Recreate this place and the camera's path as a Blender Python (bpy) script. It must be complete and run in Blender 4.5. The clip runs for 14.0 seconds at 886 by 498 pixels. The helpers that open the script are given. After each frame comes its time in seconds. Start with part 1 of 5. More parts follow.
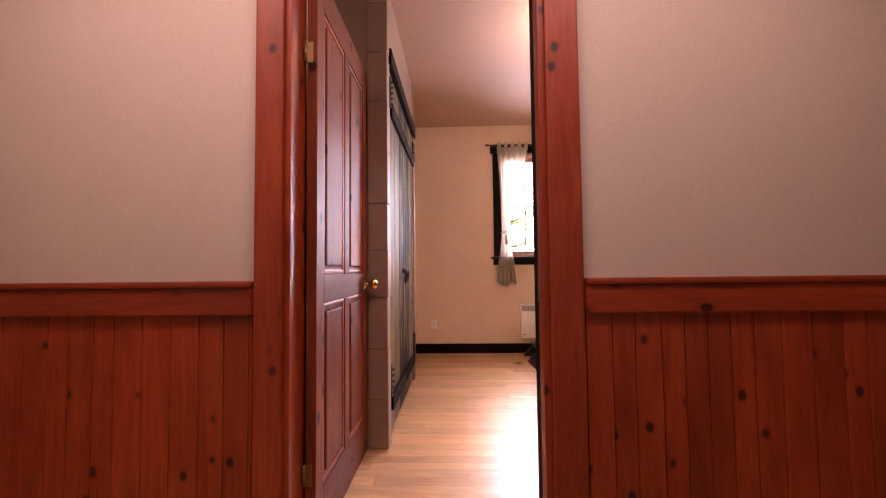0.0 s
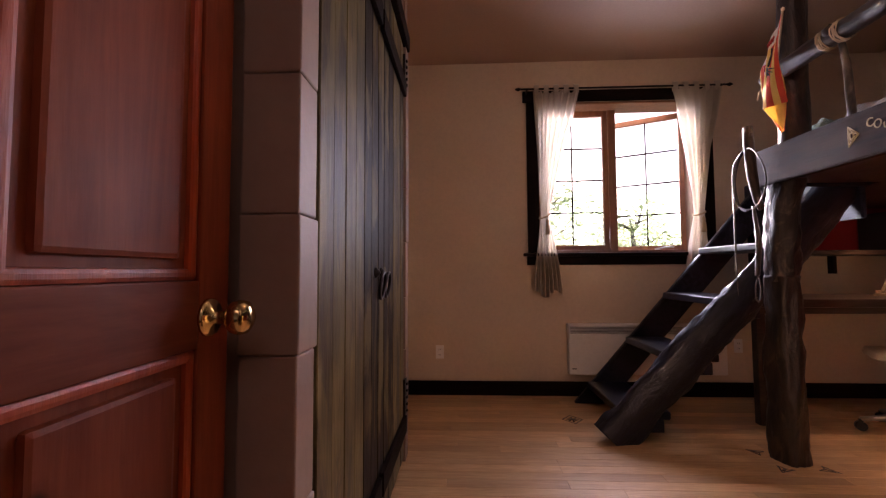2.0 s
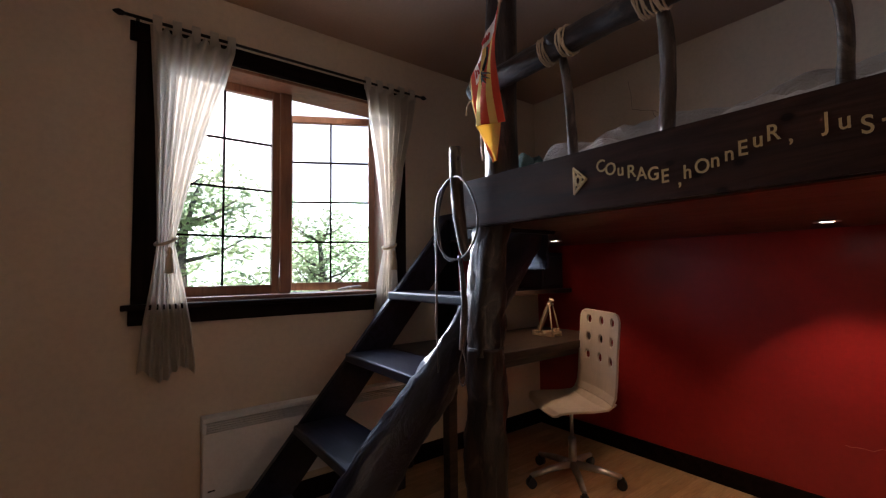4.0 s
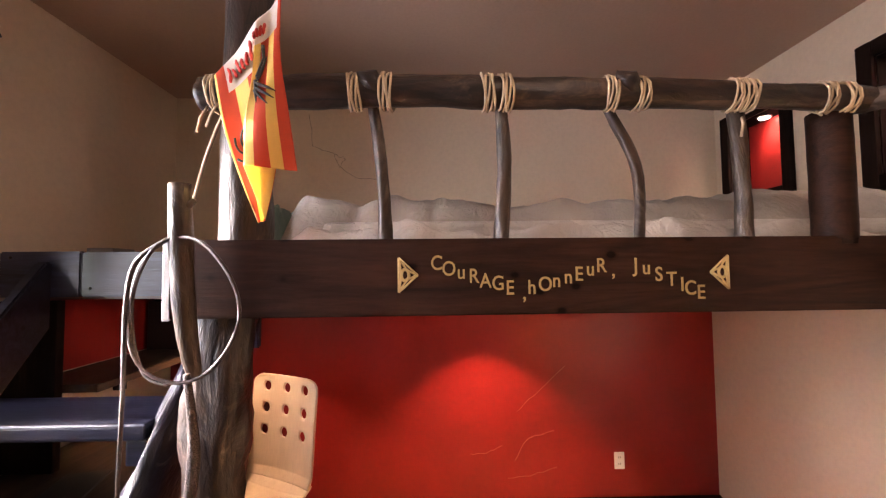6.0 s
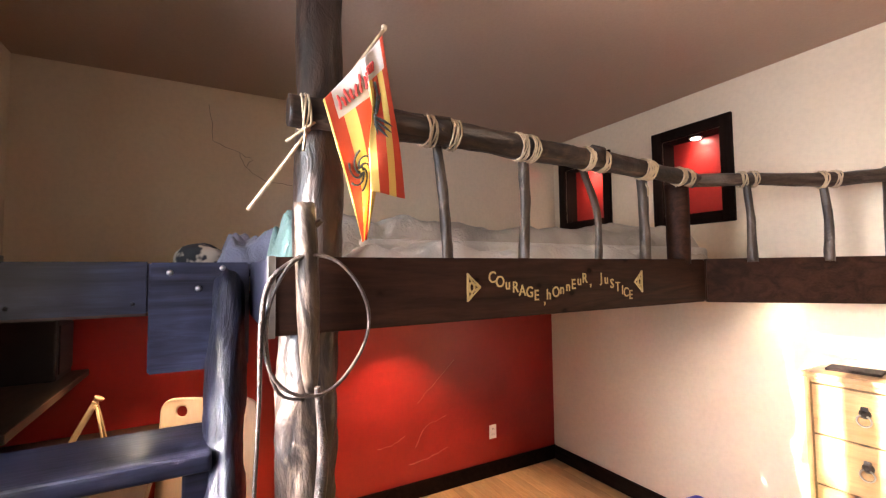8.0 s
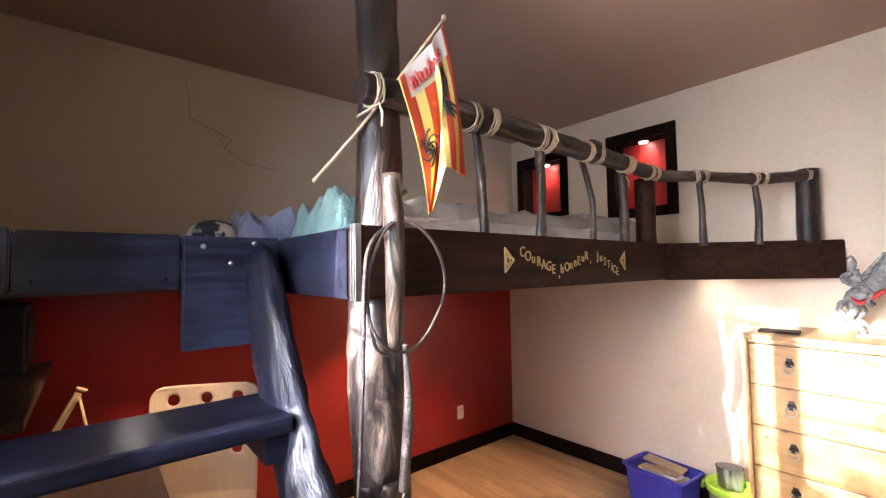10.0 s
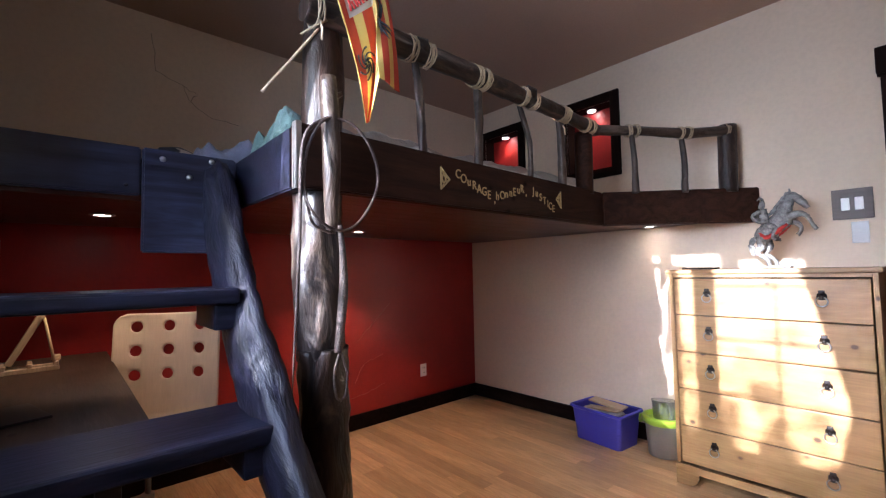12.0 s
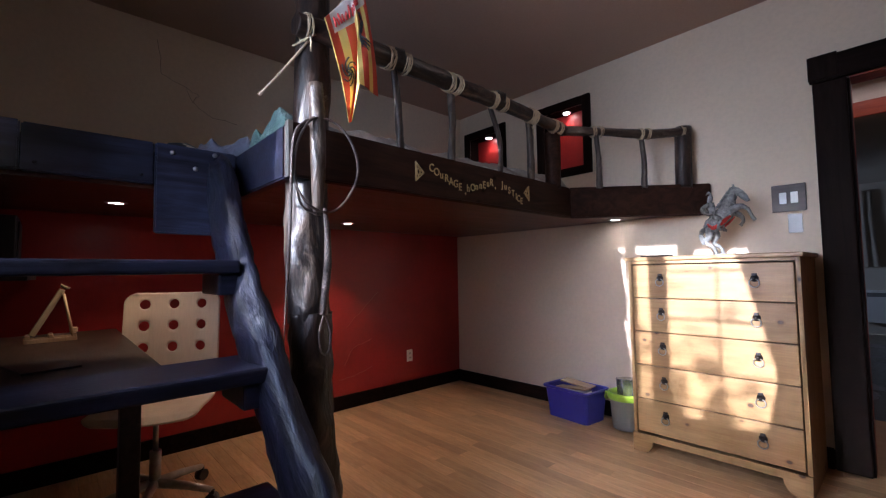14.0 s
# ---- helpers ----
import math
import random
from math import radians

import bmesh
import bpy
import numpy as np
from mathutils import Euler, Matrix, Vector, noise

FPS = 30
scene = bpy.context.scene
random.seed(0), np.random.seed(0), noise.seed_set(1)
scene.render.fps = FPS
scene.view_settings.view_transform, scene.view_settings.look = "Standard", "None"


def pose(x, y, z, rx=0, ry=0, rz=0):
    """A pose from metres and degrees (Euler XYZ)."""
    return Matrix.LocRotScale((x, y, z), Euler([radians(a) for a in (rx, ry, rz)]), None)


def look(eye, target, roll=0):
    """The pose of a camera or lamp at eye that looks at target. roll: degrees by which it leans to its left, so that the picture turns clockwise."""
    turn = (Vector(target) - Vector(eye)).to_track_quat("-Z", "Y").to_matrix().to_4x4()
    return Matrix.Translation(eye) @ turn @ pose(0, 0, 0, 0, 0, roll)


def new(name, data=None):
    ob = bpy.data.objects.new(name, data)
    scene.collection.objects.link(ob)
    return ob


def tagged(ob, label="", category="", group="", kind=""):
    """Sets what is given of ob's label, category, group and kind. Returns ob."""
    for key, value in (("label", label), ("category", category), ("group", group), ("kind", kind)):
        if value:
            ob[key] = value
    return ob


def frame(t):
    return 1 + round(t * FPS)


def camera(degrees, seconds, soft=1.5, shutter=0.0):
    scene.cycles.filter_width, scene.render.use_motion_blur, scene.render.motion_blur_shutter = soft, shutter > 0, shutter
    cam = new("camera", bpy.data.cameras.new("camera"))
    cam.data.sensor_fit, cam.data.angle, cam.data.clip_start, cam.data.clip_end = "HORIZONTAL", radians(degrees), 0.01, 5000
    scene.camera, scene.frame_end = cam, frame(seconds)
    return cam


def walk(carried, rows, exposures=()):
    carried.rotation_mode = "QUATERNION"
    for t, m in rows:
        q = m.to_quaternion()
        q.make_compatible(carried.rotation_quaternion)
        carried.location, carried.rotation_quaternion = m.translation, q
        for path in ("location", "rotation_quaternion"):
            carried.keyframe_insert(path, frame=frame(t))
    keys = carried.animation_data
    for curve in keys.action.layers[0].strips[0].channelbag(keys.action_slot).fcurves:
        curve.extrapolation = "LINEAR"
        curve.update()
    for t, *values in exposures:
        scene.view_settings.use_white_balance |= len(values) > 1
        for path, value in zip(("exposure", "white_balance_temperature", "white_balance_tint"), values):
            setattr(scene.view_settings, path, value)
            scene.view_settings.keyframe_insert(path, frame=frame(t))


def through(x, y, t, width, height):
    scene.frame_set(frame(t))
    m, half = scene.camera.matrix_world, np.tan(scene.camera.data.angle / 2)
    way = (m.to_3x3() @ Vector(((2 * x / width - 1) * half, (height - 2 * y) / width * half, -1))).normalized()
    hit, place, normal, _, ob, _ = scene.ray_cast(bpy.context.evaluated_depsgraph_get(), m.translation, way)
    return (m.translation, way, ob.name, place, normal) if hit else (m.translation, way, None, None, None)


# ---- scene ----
cam = camera(92.2, 14.0, soft=1.25)
PATH = [
    (0, (0.547, 1.4, 1.055), (0.483, 3.396, 1.151), -0.6),
    (0.5, (0.491, 1.875, 1.064), (0.309, 3.864, 1.163), -0.4),
    (1, (0.443, 2.313, 1.055), (0.193, 4.294, 1.159), -0.3),
    (1.5, (0.392, 2.723, 1.051), (0.147, 4.705, 1.152), -0.2),
    (2, (0.457, 3.124, 1.053), (0.364, 5.119, 1.159), -0.3),
    (2.5, (0.578, 3.457, 1.068), (0.701, 5.451, 1.172), -0.4),
    (3, (0.688, 3.785, 1.151), (1.201, 5.715, 1.253), -0.6),
    (3.5, (0.844, 4.036, 1.256), (1.706, 5.838, 1.36), -0.6),
    (4, (0.981, 4.24, 1.351), (2.185, 5.834, 1.458), -0.7),
    (6.5, (1.055, 5.257, 1.702), (3.016, 4.875, 1.807), -0.5),
    (7, (1.01, 5.507, 1.711), (2.907, 4.882, 1.818), -0.5),
    (7.5, (1.017, 5.742, 1.712), (2.835, 4.915, 1.815), -0.6),
    (8, (0.997, 5.89, 1.713), (2.751, 4.934, 1.817), -0.7),
    (10.5, (1.153, 6.343, 1.558), (2.666, 5.039, 1.651), -1.0),
    (11, (1.09, 6.328, 1.462), (2.583, 5.0, 1.558), -1.1),
    (11.5, (1.003, 6.316, 1.355), (2.488, 4.98, 1.455), -1.1),
    (12, (0.909, 6.302, 1.269), (2.397, 4.969, 1.373), -1.1),
    (12.5, (0.851, 6.322, 1.199), (2.329, 4.979, 1.312), -1.0),
    (13, (0.795, 6.353, 1.179), (2.265, 5.0, 1.282), -0.9),
    (13.5, (0.738, 6.379, 1.169), (2.205, 5.023, 1.275), -0.9),
    (14, (0.651, 6.395, 1.172), (2.126, 5.049, 1.281), -0.9),
]
EXPOSURES = [(0, 3.75, 6800, 48), (1.0, 3.1, 6600, 42), (1.5, 2.35, 6500, 46), (2.0, 2.15, 6400, 40), (3.0, 2.0, 6000, 32), (4.0, 1.4, 5500, 18), (6.5, 3.5, 6800, 30), (8.0, 3.3, 6350, 19), (10.5, 2.6, 5650, 16), (12.0, 2.05, 5250, 18), (14, 1.45, 5100, 18)]
walk(cam, [(t, look(eye, target, roll)) for t, eye, target, roll in PATH], EXPOSURES)

# ---- world, sun and large lights ----
world = bpy.data.worlds.new("world")
scene.world = world
world.use_nodes = True
SUN_DIR = Vector((-0.012, -1.0, -0.29))  # the way the sunlight travels
wn = world.node_tree
sky = wn.nodes.new("ShaderNodeTexSky")
sky.sky_type, sky.sun_disc = "NISHITA", False
sky.sun_elevation = math.atan2(-SUN_DIR.z, math.hypot(SUN_DIR.x, SUN_DIR.y))
sky.sun_rotation = math.atan2(-SUN_DIR.x, -SUN_DIR.y)
wn.links.new(sky.outputs[0], wn.nodes["Background"].inputs[0])
wn.nodes["Background"].inputs[1].default_value = 0.10


def lamp(name, kind, energy, m, color=(1, 1, 1), **values):
    data = bpy.data.lights.new(name, kind)
    data.energy, data.color = energy, color
    if kind == "SUN":
        data.angle = values["angle"]
    if kind == "AREA":
        data.shape, data.size, data.size_y = "RECTANGLE", values["size"], values["size_y"]
    if kind in ("POINT", "SPOT"):
        data.shadow_soft_size = values.get("radius", 0.03)
    if kind == "SPOT":
        data.spot_size, data.spot_blend = radians(values["cone"]), values.get("blend", 0.6)
    ob = new(name, data)
    ob.matrix_world = m
    return ob


SUN_EYE = Vector((1.7, 6.9, 1.8)) - SUN_DIR * 20
lamp("sun", "SUN", 5.0, look(SUN_EYE, SUN_EYE + SUN_DIR), (1.0, 0.92, 0.8), angle=radians(0.5))
day = lamp("window_daylight", "AREA", 6.0, look((1.80, 6.93, 1.87), (1.80, 5.0, 1.58)), (0.82, 0.9, 1.0), size=1.3, size_y=1.12)
day.data.spread = radians(125)
far_day = lamp("far_room_daylight", "AREA", 2.2, look((3.9, -2.3, 1.6), (-1.0, -3.9, 1.0)), (0.8, 0.9, 1.0), size=0.9, size_y=1.2)
far_day.data.spread = radians(100)
WARM = (1.0, 0.78, 0.55)
lamp("room_ceiling_lamp_light", "POINT", 2.0, pose(1.35, 4.55, 2.75), WARM, radius=0.1)
# added area lamp that brightens the hall; no fitting goes with it
lamp("hall_ceiling_light", "AREA", 1.95, pose(0.35, 2.15, 2.57), (1.0, 0.76, 0.62), size=2.6, size_y=0.4)


# ---- materials ----
def shader(name, rough=0.5, metal=0.0):
    m = bpy.data.materials.new(name)
    m.use_nodes = True
    nt = m.node_tree
    b = nt.nodes["Principled BSDF"]
    b.inputs["Roughness"].default_value = rough
    b.inputs["Metallic"].default_value = metal
    return m, nt, b


def add(nt, kind, **values):
    n = nt.nodes.new("ShaderNode" + kind)
    for key, value in values.items():
        n.inputs[key].default_value = value
    return n


def ramp(nt, fac, stops):
    r = nt.nodes.new("ShaderNodeValToRGB")
    while len(r.color_ramp.elements) < len(stops):
        r.color_ramp.elements.new(0.5)
    for e, (p, c) in zip(r.color_ramp.elements, stops):
        e.position, e.color = p, (*c, 1)
    nt.links.new(fac, r.inputs[0])
    return r.outputs[0]


def mixed(nt, kind, fac, a, b):
    n = nt.nodes.new("ShaderNodeMix")
    n.data_type, n.blend_type = "RGBA", kind
    for sock, v in ((n.inputs[0], fac), (n.inputs[6], a), (n.inputs[7], b)):
        if isinstance(v, bpy.types.NodeSocket):
            nt.links.new(v, sock)
        else:
            sock.default_value = v if not isinstance(v, tuple) else (*v, 1)
    return n.outputs[2]


def coords(nt, scale, kind="Object", vary=True):
    """Coordinates of the object (or its UV), moved at random from piece to piece and stretched."""
    tc = nt.nodes.new("ShaderNodeTexCoord")
    out = tc.outputs[kind]
    if vary:
        info = nt.nodes.new("ShaderNodeObjectInfo")
        mul = nt.nodes.new("ShaderNodeVectorMath")
        mul.operation = "MULTIPLY_ADD"
        mul.inputs[1].default_value = (7.3, 11.7, 5.1)
        nt.links.new(info.outputs["Random"], mul.inputs[0])
        nt.links.new(out, mul.inputs[2])
        out = mul.outputs[0]
    mp = add(nt, "Mapping", Scale=scale)
    nt.links.new(out, mp.inputs[0])
    return mp.outputs[0]


def noise_tex(nt, vec, scale, detail=4, rough=0.55, distortion=0.0):
    n = add(nt, "TexNoise", Scale=scale, Detail=detail, Roughness=rough, Distortion=distortion)
    nt.links.new(vec, n.inputs["Vector"])
    return n.outputs[0]


def bump(nt, b, height, strength, distance=0.01):
    n = add(nt, "Bump", Strength=strength, Distance=distance)
    nt.links.new(height, n.inputs["Height"])
    nt.links.new(n.outputs[0], b.inputs["Normal"])


def wood(name, light, dark, axis="Z", rough=0.45, knots=0.0, coat=0.0, kind="Object", patch=None, tone=0.25, spec=0.5, relief=0.25, fibre=0.55, stain=0.68):
    """Sawn or worn timber: long grain, fine fibres, slow blotches, knots, tone changing from piece to piece."""
    m, nt, b = shader(name, rough)
    long = {"X": 0, "Y": 1, "Z": 2}[axis]
    v = [1.0, 1.0, 1.0]
    v[long] = 0.09
    vec = coords(nt, tuple(v), kind)
    grain = noise_tex(nt, vec, 16, 5, 0.6, 1.2)
    fine = noise_tex(nt, vec, 120, 3, 0.6)
    col = ramp(nt, grain, [(0.3, dark), (0.62, light)])
    col = mixed(nt, "MULTIPLY", fibre, col, ramp(nt, fine, [(0.3, (0.62, 0.58, 0.55)), (0.6, (1, 1, 1))]))
    plain = coords(nt, (1, 1, 1), kind)
    blotch = noise_tex(nt, plain, 2.3, 3)
    col = mixed(nt, "MULTIPLY", 0.6 if stain > 0.5 else 1.0, col, ramp(nt, blotch, [(0.36, (stain, stain * 0.97, stain * 0.95)), (0.64, (1, 1, 1))]))
    if knots:
        kv = [8.5, 8.5, 8.5]
        kv[long] = 6.2
        vor = add(nt, "TexVoronoi", Scale=1.0, Randomness=1.0)
        nt.links.new(coords(nt, tuple(kv), kind), vor.inputs["Vector"])
        kn = ramp(nt, vor.outputs["Distance"], [(knots * 0.72, (0.10, 0.05, 0.035)), (knots * 0.9, (0.45, 0.34, 0.3)), (knots * 1.1, (0.8, 0.75, 0.7)), (knots * 1.6, (1, 1, 1))])
        col = mixed(nt, "MULTIPLY", 0.95, col, kn)
    if patch:
        spots = noise_tex(nt, coords(nt, (1.6, 0.5, 1) if kind == "UV" else (1, 1, 0.35), kind), 5.5, 5, 0.6, 0.8)
        col = mixed(nt, "MIX", ramp(nt, spots, [(0.5, (0, 0, 0)), (0.6, (1, 1, 1))]), col, patch)
    info = nt.nodes.new("ShaderNodeObjectInfo")
    shade = ramp(nt, info.outputs["Random"], [(0.0, (1 - tone, 1 - tone, 1 - tone)), (1.0, (1, 1, 1))])
    col = mixed(nt, "MULTIPLY", 1.0, col, shade)
    nt.links.new(col, b.inputs["Base Color"])
    rr = nt.nodes.new("ShaderNodeMapRange")
    for i, value in ((3, rough * 0.8), (4, min(1.0, rough * 1.3))):
        rr.inputs[i].default_value = value
    nt.links.new(blotch, rr.inputs[0])
    nt.links.new(rr.outputs[0], b.inputs["Roughness"])
    b.inputs["Coat Weight"].default_value = coat
    b.inputs["Specular IOR Level"].default_value = spec
    b.inputs["Coat Roughness"].default_value = 0.18
    bump(nt, b, mixed(nt, "ADD", 0.5, fine, grain), relief, 0.004 if relief < 0.5 else 0.012)
    return m


def log_wood(name, dark, mid, bare, worn):
    """Varnished log under a drawknife: dark bark streaks, mottled wood, bare worn flats and a wavy gloss."""
    m, nt, b = shader(name, 0.3)
    streak = noise_tex(nt, coords(nt, (1, 0.22, 1), "UV"), 26, 5, 0.6, 0.7)
    mottle = noise_tex(nt, coords(nt, (1, 0.5, 1), "UV"), 9, 5, 0.62, 0.9)
    fine = noise_tex(nt, coords(nt, (1, 0.15, 1), "UV"), 150, 2)
    col = ramp(nt, streak, [(0.38, dark), (0.62, mid)])
    col = mixed(nt, "MIX", ramp(nt, mottle, [(worn - 0.05, (0, 0, 0)), (worn + 0.07, (1, 1, 1))]), col, bare)
    col = mixed(nt, "MULTIPLY", 0.4, col, ramp(nt, fine, [(0.3, (0.55, 0.52, 0.5)), (0.6, (1, 1, 1))]))
    nt.links.new(col, b.inputs["Base Color"])
    nt.links.new(ramp(nt, mottle, [(0.35, (0.32, 0.32, 0.32)), (0.7, (0.52, 0.52, 0.52))]), b.inputs["Roughness"])
    b.inputs["Specular IOR Level"].default_value = 0.38
    bump(nt, b, mixed(nt, "ADD", 0.35, mottle, streak), 0.55, 0.02)
    return m


def paint(name, color, rough=0.6, var=0.12, scale=1.6, relief=0.15, grain=70):
    """Painted plaster, plastic or metal: slow unevenness and a fine relief."""
    m, nt, b = shader(name, rough)
    vec = coords(nt, (1, 1, 1), vary=False)
    slow = noise_tex(nt, vec, scale, 5, 0.6, 0.3)
    fine = noise_tex(nt, vec, grain, 3)
    low = tuple(c * (1 - var) for c in color)
    col = ramp(nt, slow, [(0.3, low), (0.7, color)])
    col = mixed(nt, "MULTIPLY", 0.25, col, ramp(nt, fine, [(0.35, (0.8, 0.8, 0.8)), (0.6, (1, 1, 1))]))
    nt.links.new(col, b.inputs["Base Color"])
    bump(nt, b, mixed(nt, "ADD", 0.4, fine, slow), relief, 0.01)
    return m


def metal(name, color, rough=0.3):
    m, nt, b = shader(name, rough, 1.0)
    n = noise_tex(nt, coords(nt, (1, 1, 1), vary=False), 25, 4)
    nt.links.new(ramp(nt, n, [(0.3, tuple(c * 0.7 for c in color)), (0.7, color)]), b.inputs["Base Color"])
    bump(nt, b, n, 0.08, 0.003)
    return m


def cloth(name, color, var=0.15, through=0.0, rough=0.9, weave=600, crumple=0.0):
    m, nt, b = shader(name, rough)
    vec = coords(nt, (1, 1, 1), vary=False)
    slow = noise_tex(nt, vec, 5, 4)
    fine = noise_tex(nt, vec, weave, 2)
    col = ramp(nt, slow, [(0.3, tuple(c * (1 - var) for c in color)), (0.7, color)])
    col = mixed(nt, "MULTIPLY", 0.4, col, ramp(nt, fine, [(0.35, (0.75, 0.75, 0.75)), (0.6, (1, 1, 1))]))
    nt.links.new(col, b.inputs["Base Color"])
    b.inputs["Sheen Weight"].default_value = 0.2
    if crumple:
        folds = noise_tex(nt, vec, 16, 4, 0.6, 1.5)
        bump(nt, b, mixed(nt, "ADD", 0.1, folds, fine), crumple, 0.02)
    else:
        bump(nt, b, fine, 0.3, 0.002)
    if through:
        tr = nt.nodes.new("ShaderNodeBsdfTranslucent")
        nt.links.new(col, tr.inputs[0])
        mix = nt.nodes.new("ShaderNodeMixShader")
        mix.inputs[0].default_value = through
        nt.links.new(b.outputs[0], mix.inputs[1])
        nt.links.new(tr.outputs[0], mix.inputs[2])
        nt.links.new(mix.outputs[0], nt.nodes["Material Output"].inputs[0])
    return m


def glow(name, color, strength):
    m, nt, b = shader(name, 0.4)
    b.inputs["Base Color"].default_value = (0.9, 0.9, 0.9, 1)
    b.inputs["Emission Color"].default_value = (*color, 1)
    b.inputs["Emission Strength"].default_value = strength
    return m


M_WALL = paint("cream_plaster", (0.71, 0.585, 0.44), 0.75, 0.10, 0.9, 0.08, 40)
M_HALL = paint("hall_plaster", (0.70, 0.63, 0.53), 0.75, 0.06, 0.9, 0.02, 90)
M_CEIL = paint("tan_ceiling_paint", (0.50, 0.35, 0.26), 0.7, 0.08, 0.8, 0.08, 60)
M_RED = paint("red_wall_paint", (0.36, 0.020, 0.016), 0.36, 0.35, 1.3, 0.10, 30)
M_WHITE = paint("white_enamel", (0.87, 0.86, 0.84), 0.4, 0.05, 3, 0.05)
# white blocks: low light and the door's warm bounce are put into this brown
M_QUOIN = paint("dimmed_block_plaster", (0.32, 0.22, 0.17), 0.55, 0.12, 4, 0.08, 30)
M_PINE = wood("orange_pine", (0.52, 0.086, 0.016), (0.36, 0.043, 0.008), "Z", 0.42, 0.12, 0.05)
M_PINE_X = wood("orange_pine_flat", (0.47, 0.075, 0.014), (0.31, 0.036, 0.007), "X", 0.42, 0.13, 0.1)
M_DOOR = wood("door_pine", (0.28, 0.066, 0.025), (0.19, 0.038, 0.014), "Z", 0.5, 0.15, 0.0, relief=0.1, fibre=0.3, spec=0.15)
M_DOOR_X = wood("door_pine_flat", (0.28, 0.066, 0.025), (0.19, 0.038, 0.014), "X", 0.5, 0.12, 0.0, relief=0.1, fibre=0.3, spec=0.15)
M_FLOOR = wood("maple_floor", (0.84, 0.54, 0.27), (0.71, 0.42, 0.19), "X", 0.36, 0.0, 0.16, tone=0.3, spec=0.42)
M_DARKFLOOR = wood("dark_hall_floor", (0.10, 0.06, 0.045), (0.05, 0.03, 0.025), "X", 0.25, 0.0, 0.2)
M_TRIM = wood("dark_stained_trim", (0.018, 0.010, 0.008), (0.006, 0.004, 0.003), "X", 0.55, spec=0.04)
M_TRIM_Z = wood("dark_stained_upright", (0.018, 0.010, 0.008), (0.006, 0.004, 0.003), "Z", 0.55, spec=0.04)
M_BEAM = wood("dark_stained_beam", (0.047, 0.020, 0.013), (0.016, 0.008, 0.006), "Y", 0.5, 0.1, 0.0, spec=0.08)
M_STAIR = wood("blue_black_stained_timber", (0.028, 0.029, 0.058), (0.003, 0.003, 0.005), "Y", 0.36, 0.08, 0.05, spec=0.32, stain=0.2)
M_STAIR_X = wood("blue_black_stained_plate", (0.062, 0.065, 0.120), (0.010, 0.010, 0.018), "Y", 0.3, 0.0, 0.0, spec=0.45, stain=0.25)
M_LOG = log_wood("peeled_dark_log", (0.010, 0.0075, 0.0065), (0.038, 0.021, 0.015), (0.085, 0.052, 0.036), 0.62)
M_LOGBARE = log_wood("bare_worn_log", (0.010, 0.0085, 0.009), (0.034, 0.023, 0.019), (0.105, 0.075, 0.058), 0.56)
M_LOGBLUE = log_wood("blue_black_log", (0.006, 0.0055, 0.009), (0.012, 0.012, 0.028), (0.14, 0.115, 0.11), 0.70)
M_BRANCH = log_wood("grey_brown_branch", (0.026, 0.017, 0.012), (0.066, 0.044, 0.032), (0.115, 0.088, 0.069), 0.58)
M_SOFFIT = wood("red_brown_soffit", (0.12, 0.038, 0.018), (0.05, 0.016, 0.009), "Y", 0.35, 0.1, 0.1)
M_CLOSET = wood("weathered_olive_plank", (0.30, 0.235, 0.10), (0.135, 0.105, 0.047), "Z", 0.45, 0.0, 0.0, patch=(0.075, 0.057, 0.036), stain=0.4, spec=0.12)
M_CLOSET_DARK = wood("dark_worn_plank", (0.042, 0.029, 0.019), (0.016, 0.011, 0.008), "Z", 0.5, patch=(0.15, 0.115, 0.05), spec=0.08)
M_DRESSER = wood("clear_pine", (0.53, 0.325, 0.13), (0.37, 0.195, 0.065), "X", 0.42, 0.1, 0.1, tone=0.12, relief=0.1, fibre=0.5)
M_DRESSER_Z = wood("clear_pine_upright", (0.50, 0.30, 0.115), (0.36, 0.19, 0.065), "Z", 0.42, 0.09, 0.1, tone=0.1, relief=0.1, fibre=0.35)
M_DESK = wood("dark_desk_board", (0.075, 0.046, 0.031), (0.022, 0.014, 0.010), "X", 0.4, 0.08, 0.0, spec=0.3)
M_CHAIR = wood("pale_birch_veneer", (0.76, 0.62, 0.46), (0.72, 0.575, 0.42), "Z", 0.45, 0.0, 0.05, tone=0.0, relief=0.06, fibre=0.15)
M_SASH = wood("window_pine", (0.32, 0.14, 0.07), (0.22, 0.09, 0.045), "Z", 0.4)
M_BRASS = metal("polished_brass", (0.85, 0.62, 0.28), 0.16)
M_IRON = metal("black_iron", (0.05, 0.045, 0.045), 0.45)
M_STEEL = metal("brushed_steel", (0.55, 0.54, 0.52), 0.35)
M_JUTE = cloth("jute_rope", (0.52, 0.40, 0.25), 0.3, weave=250)
M_CORD = paint("leather_cord", (0.10, 0.07, 0.06), 0.35, 0.85, 120, 0.5, 220)
M_DULLBRASS = metal("dull_brass", (0.42, 0.28, 0.13), 0.42)
M_CURTAIN = cloth("cream_curtain", (0.58, 0.52, 0.43), 0.12, 0.26)
M_DUVET = cloth("grey_beige_bedding", (0.40, 0.36, 0.31), 0.35, crumple=0.7)
M_TEAL = cloth("teal_blanket", (0.13, 0.22, 0.20), 0.3, crumple=0.7)
M_BLUE = paint("blue_plastic", (0.05, 0.045, 0.36), 0.35, 0.06, 3, 0.03)
M_LIME = paint("lime_plastic", (0.42, 0.62, 0.04), 0.35, 0.05, 3, 0.03)
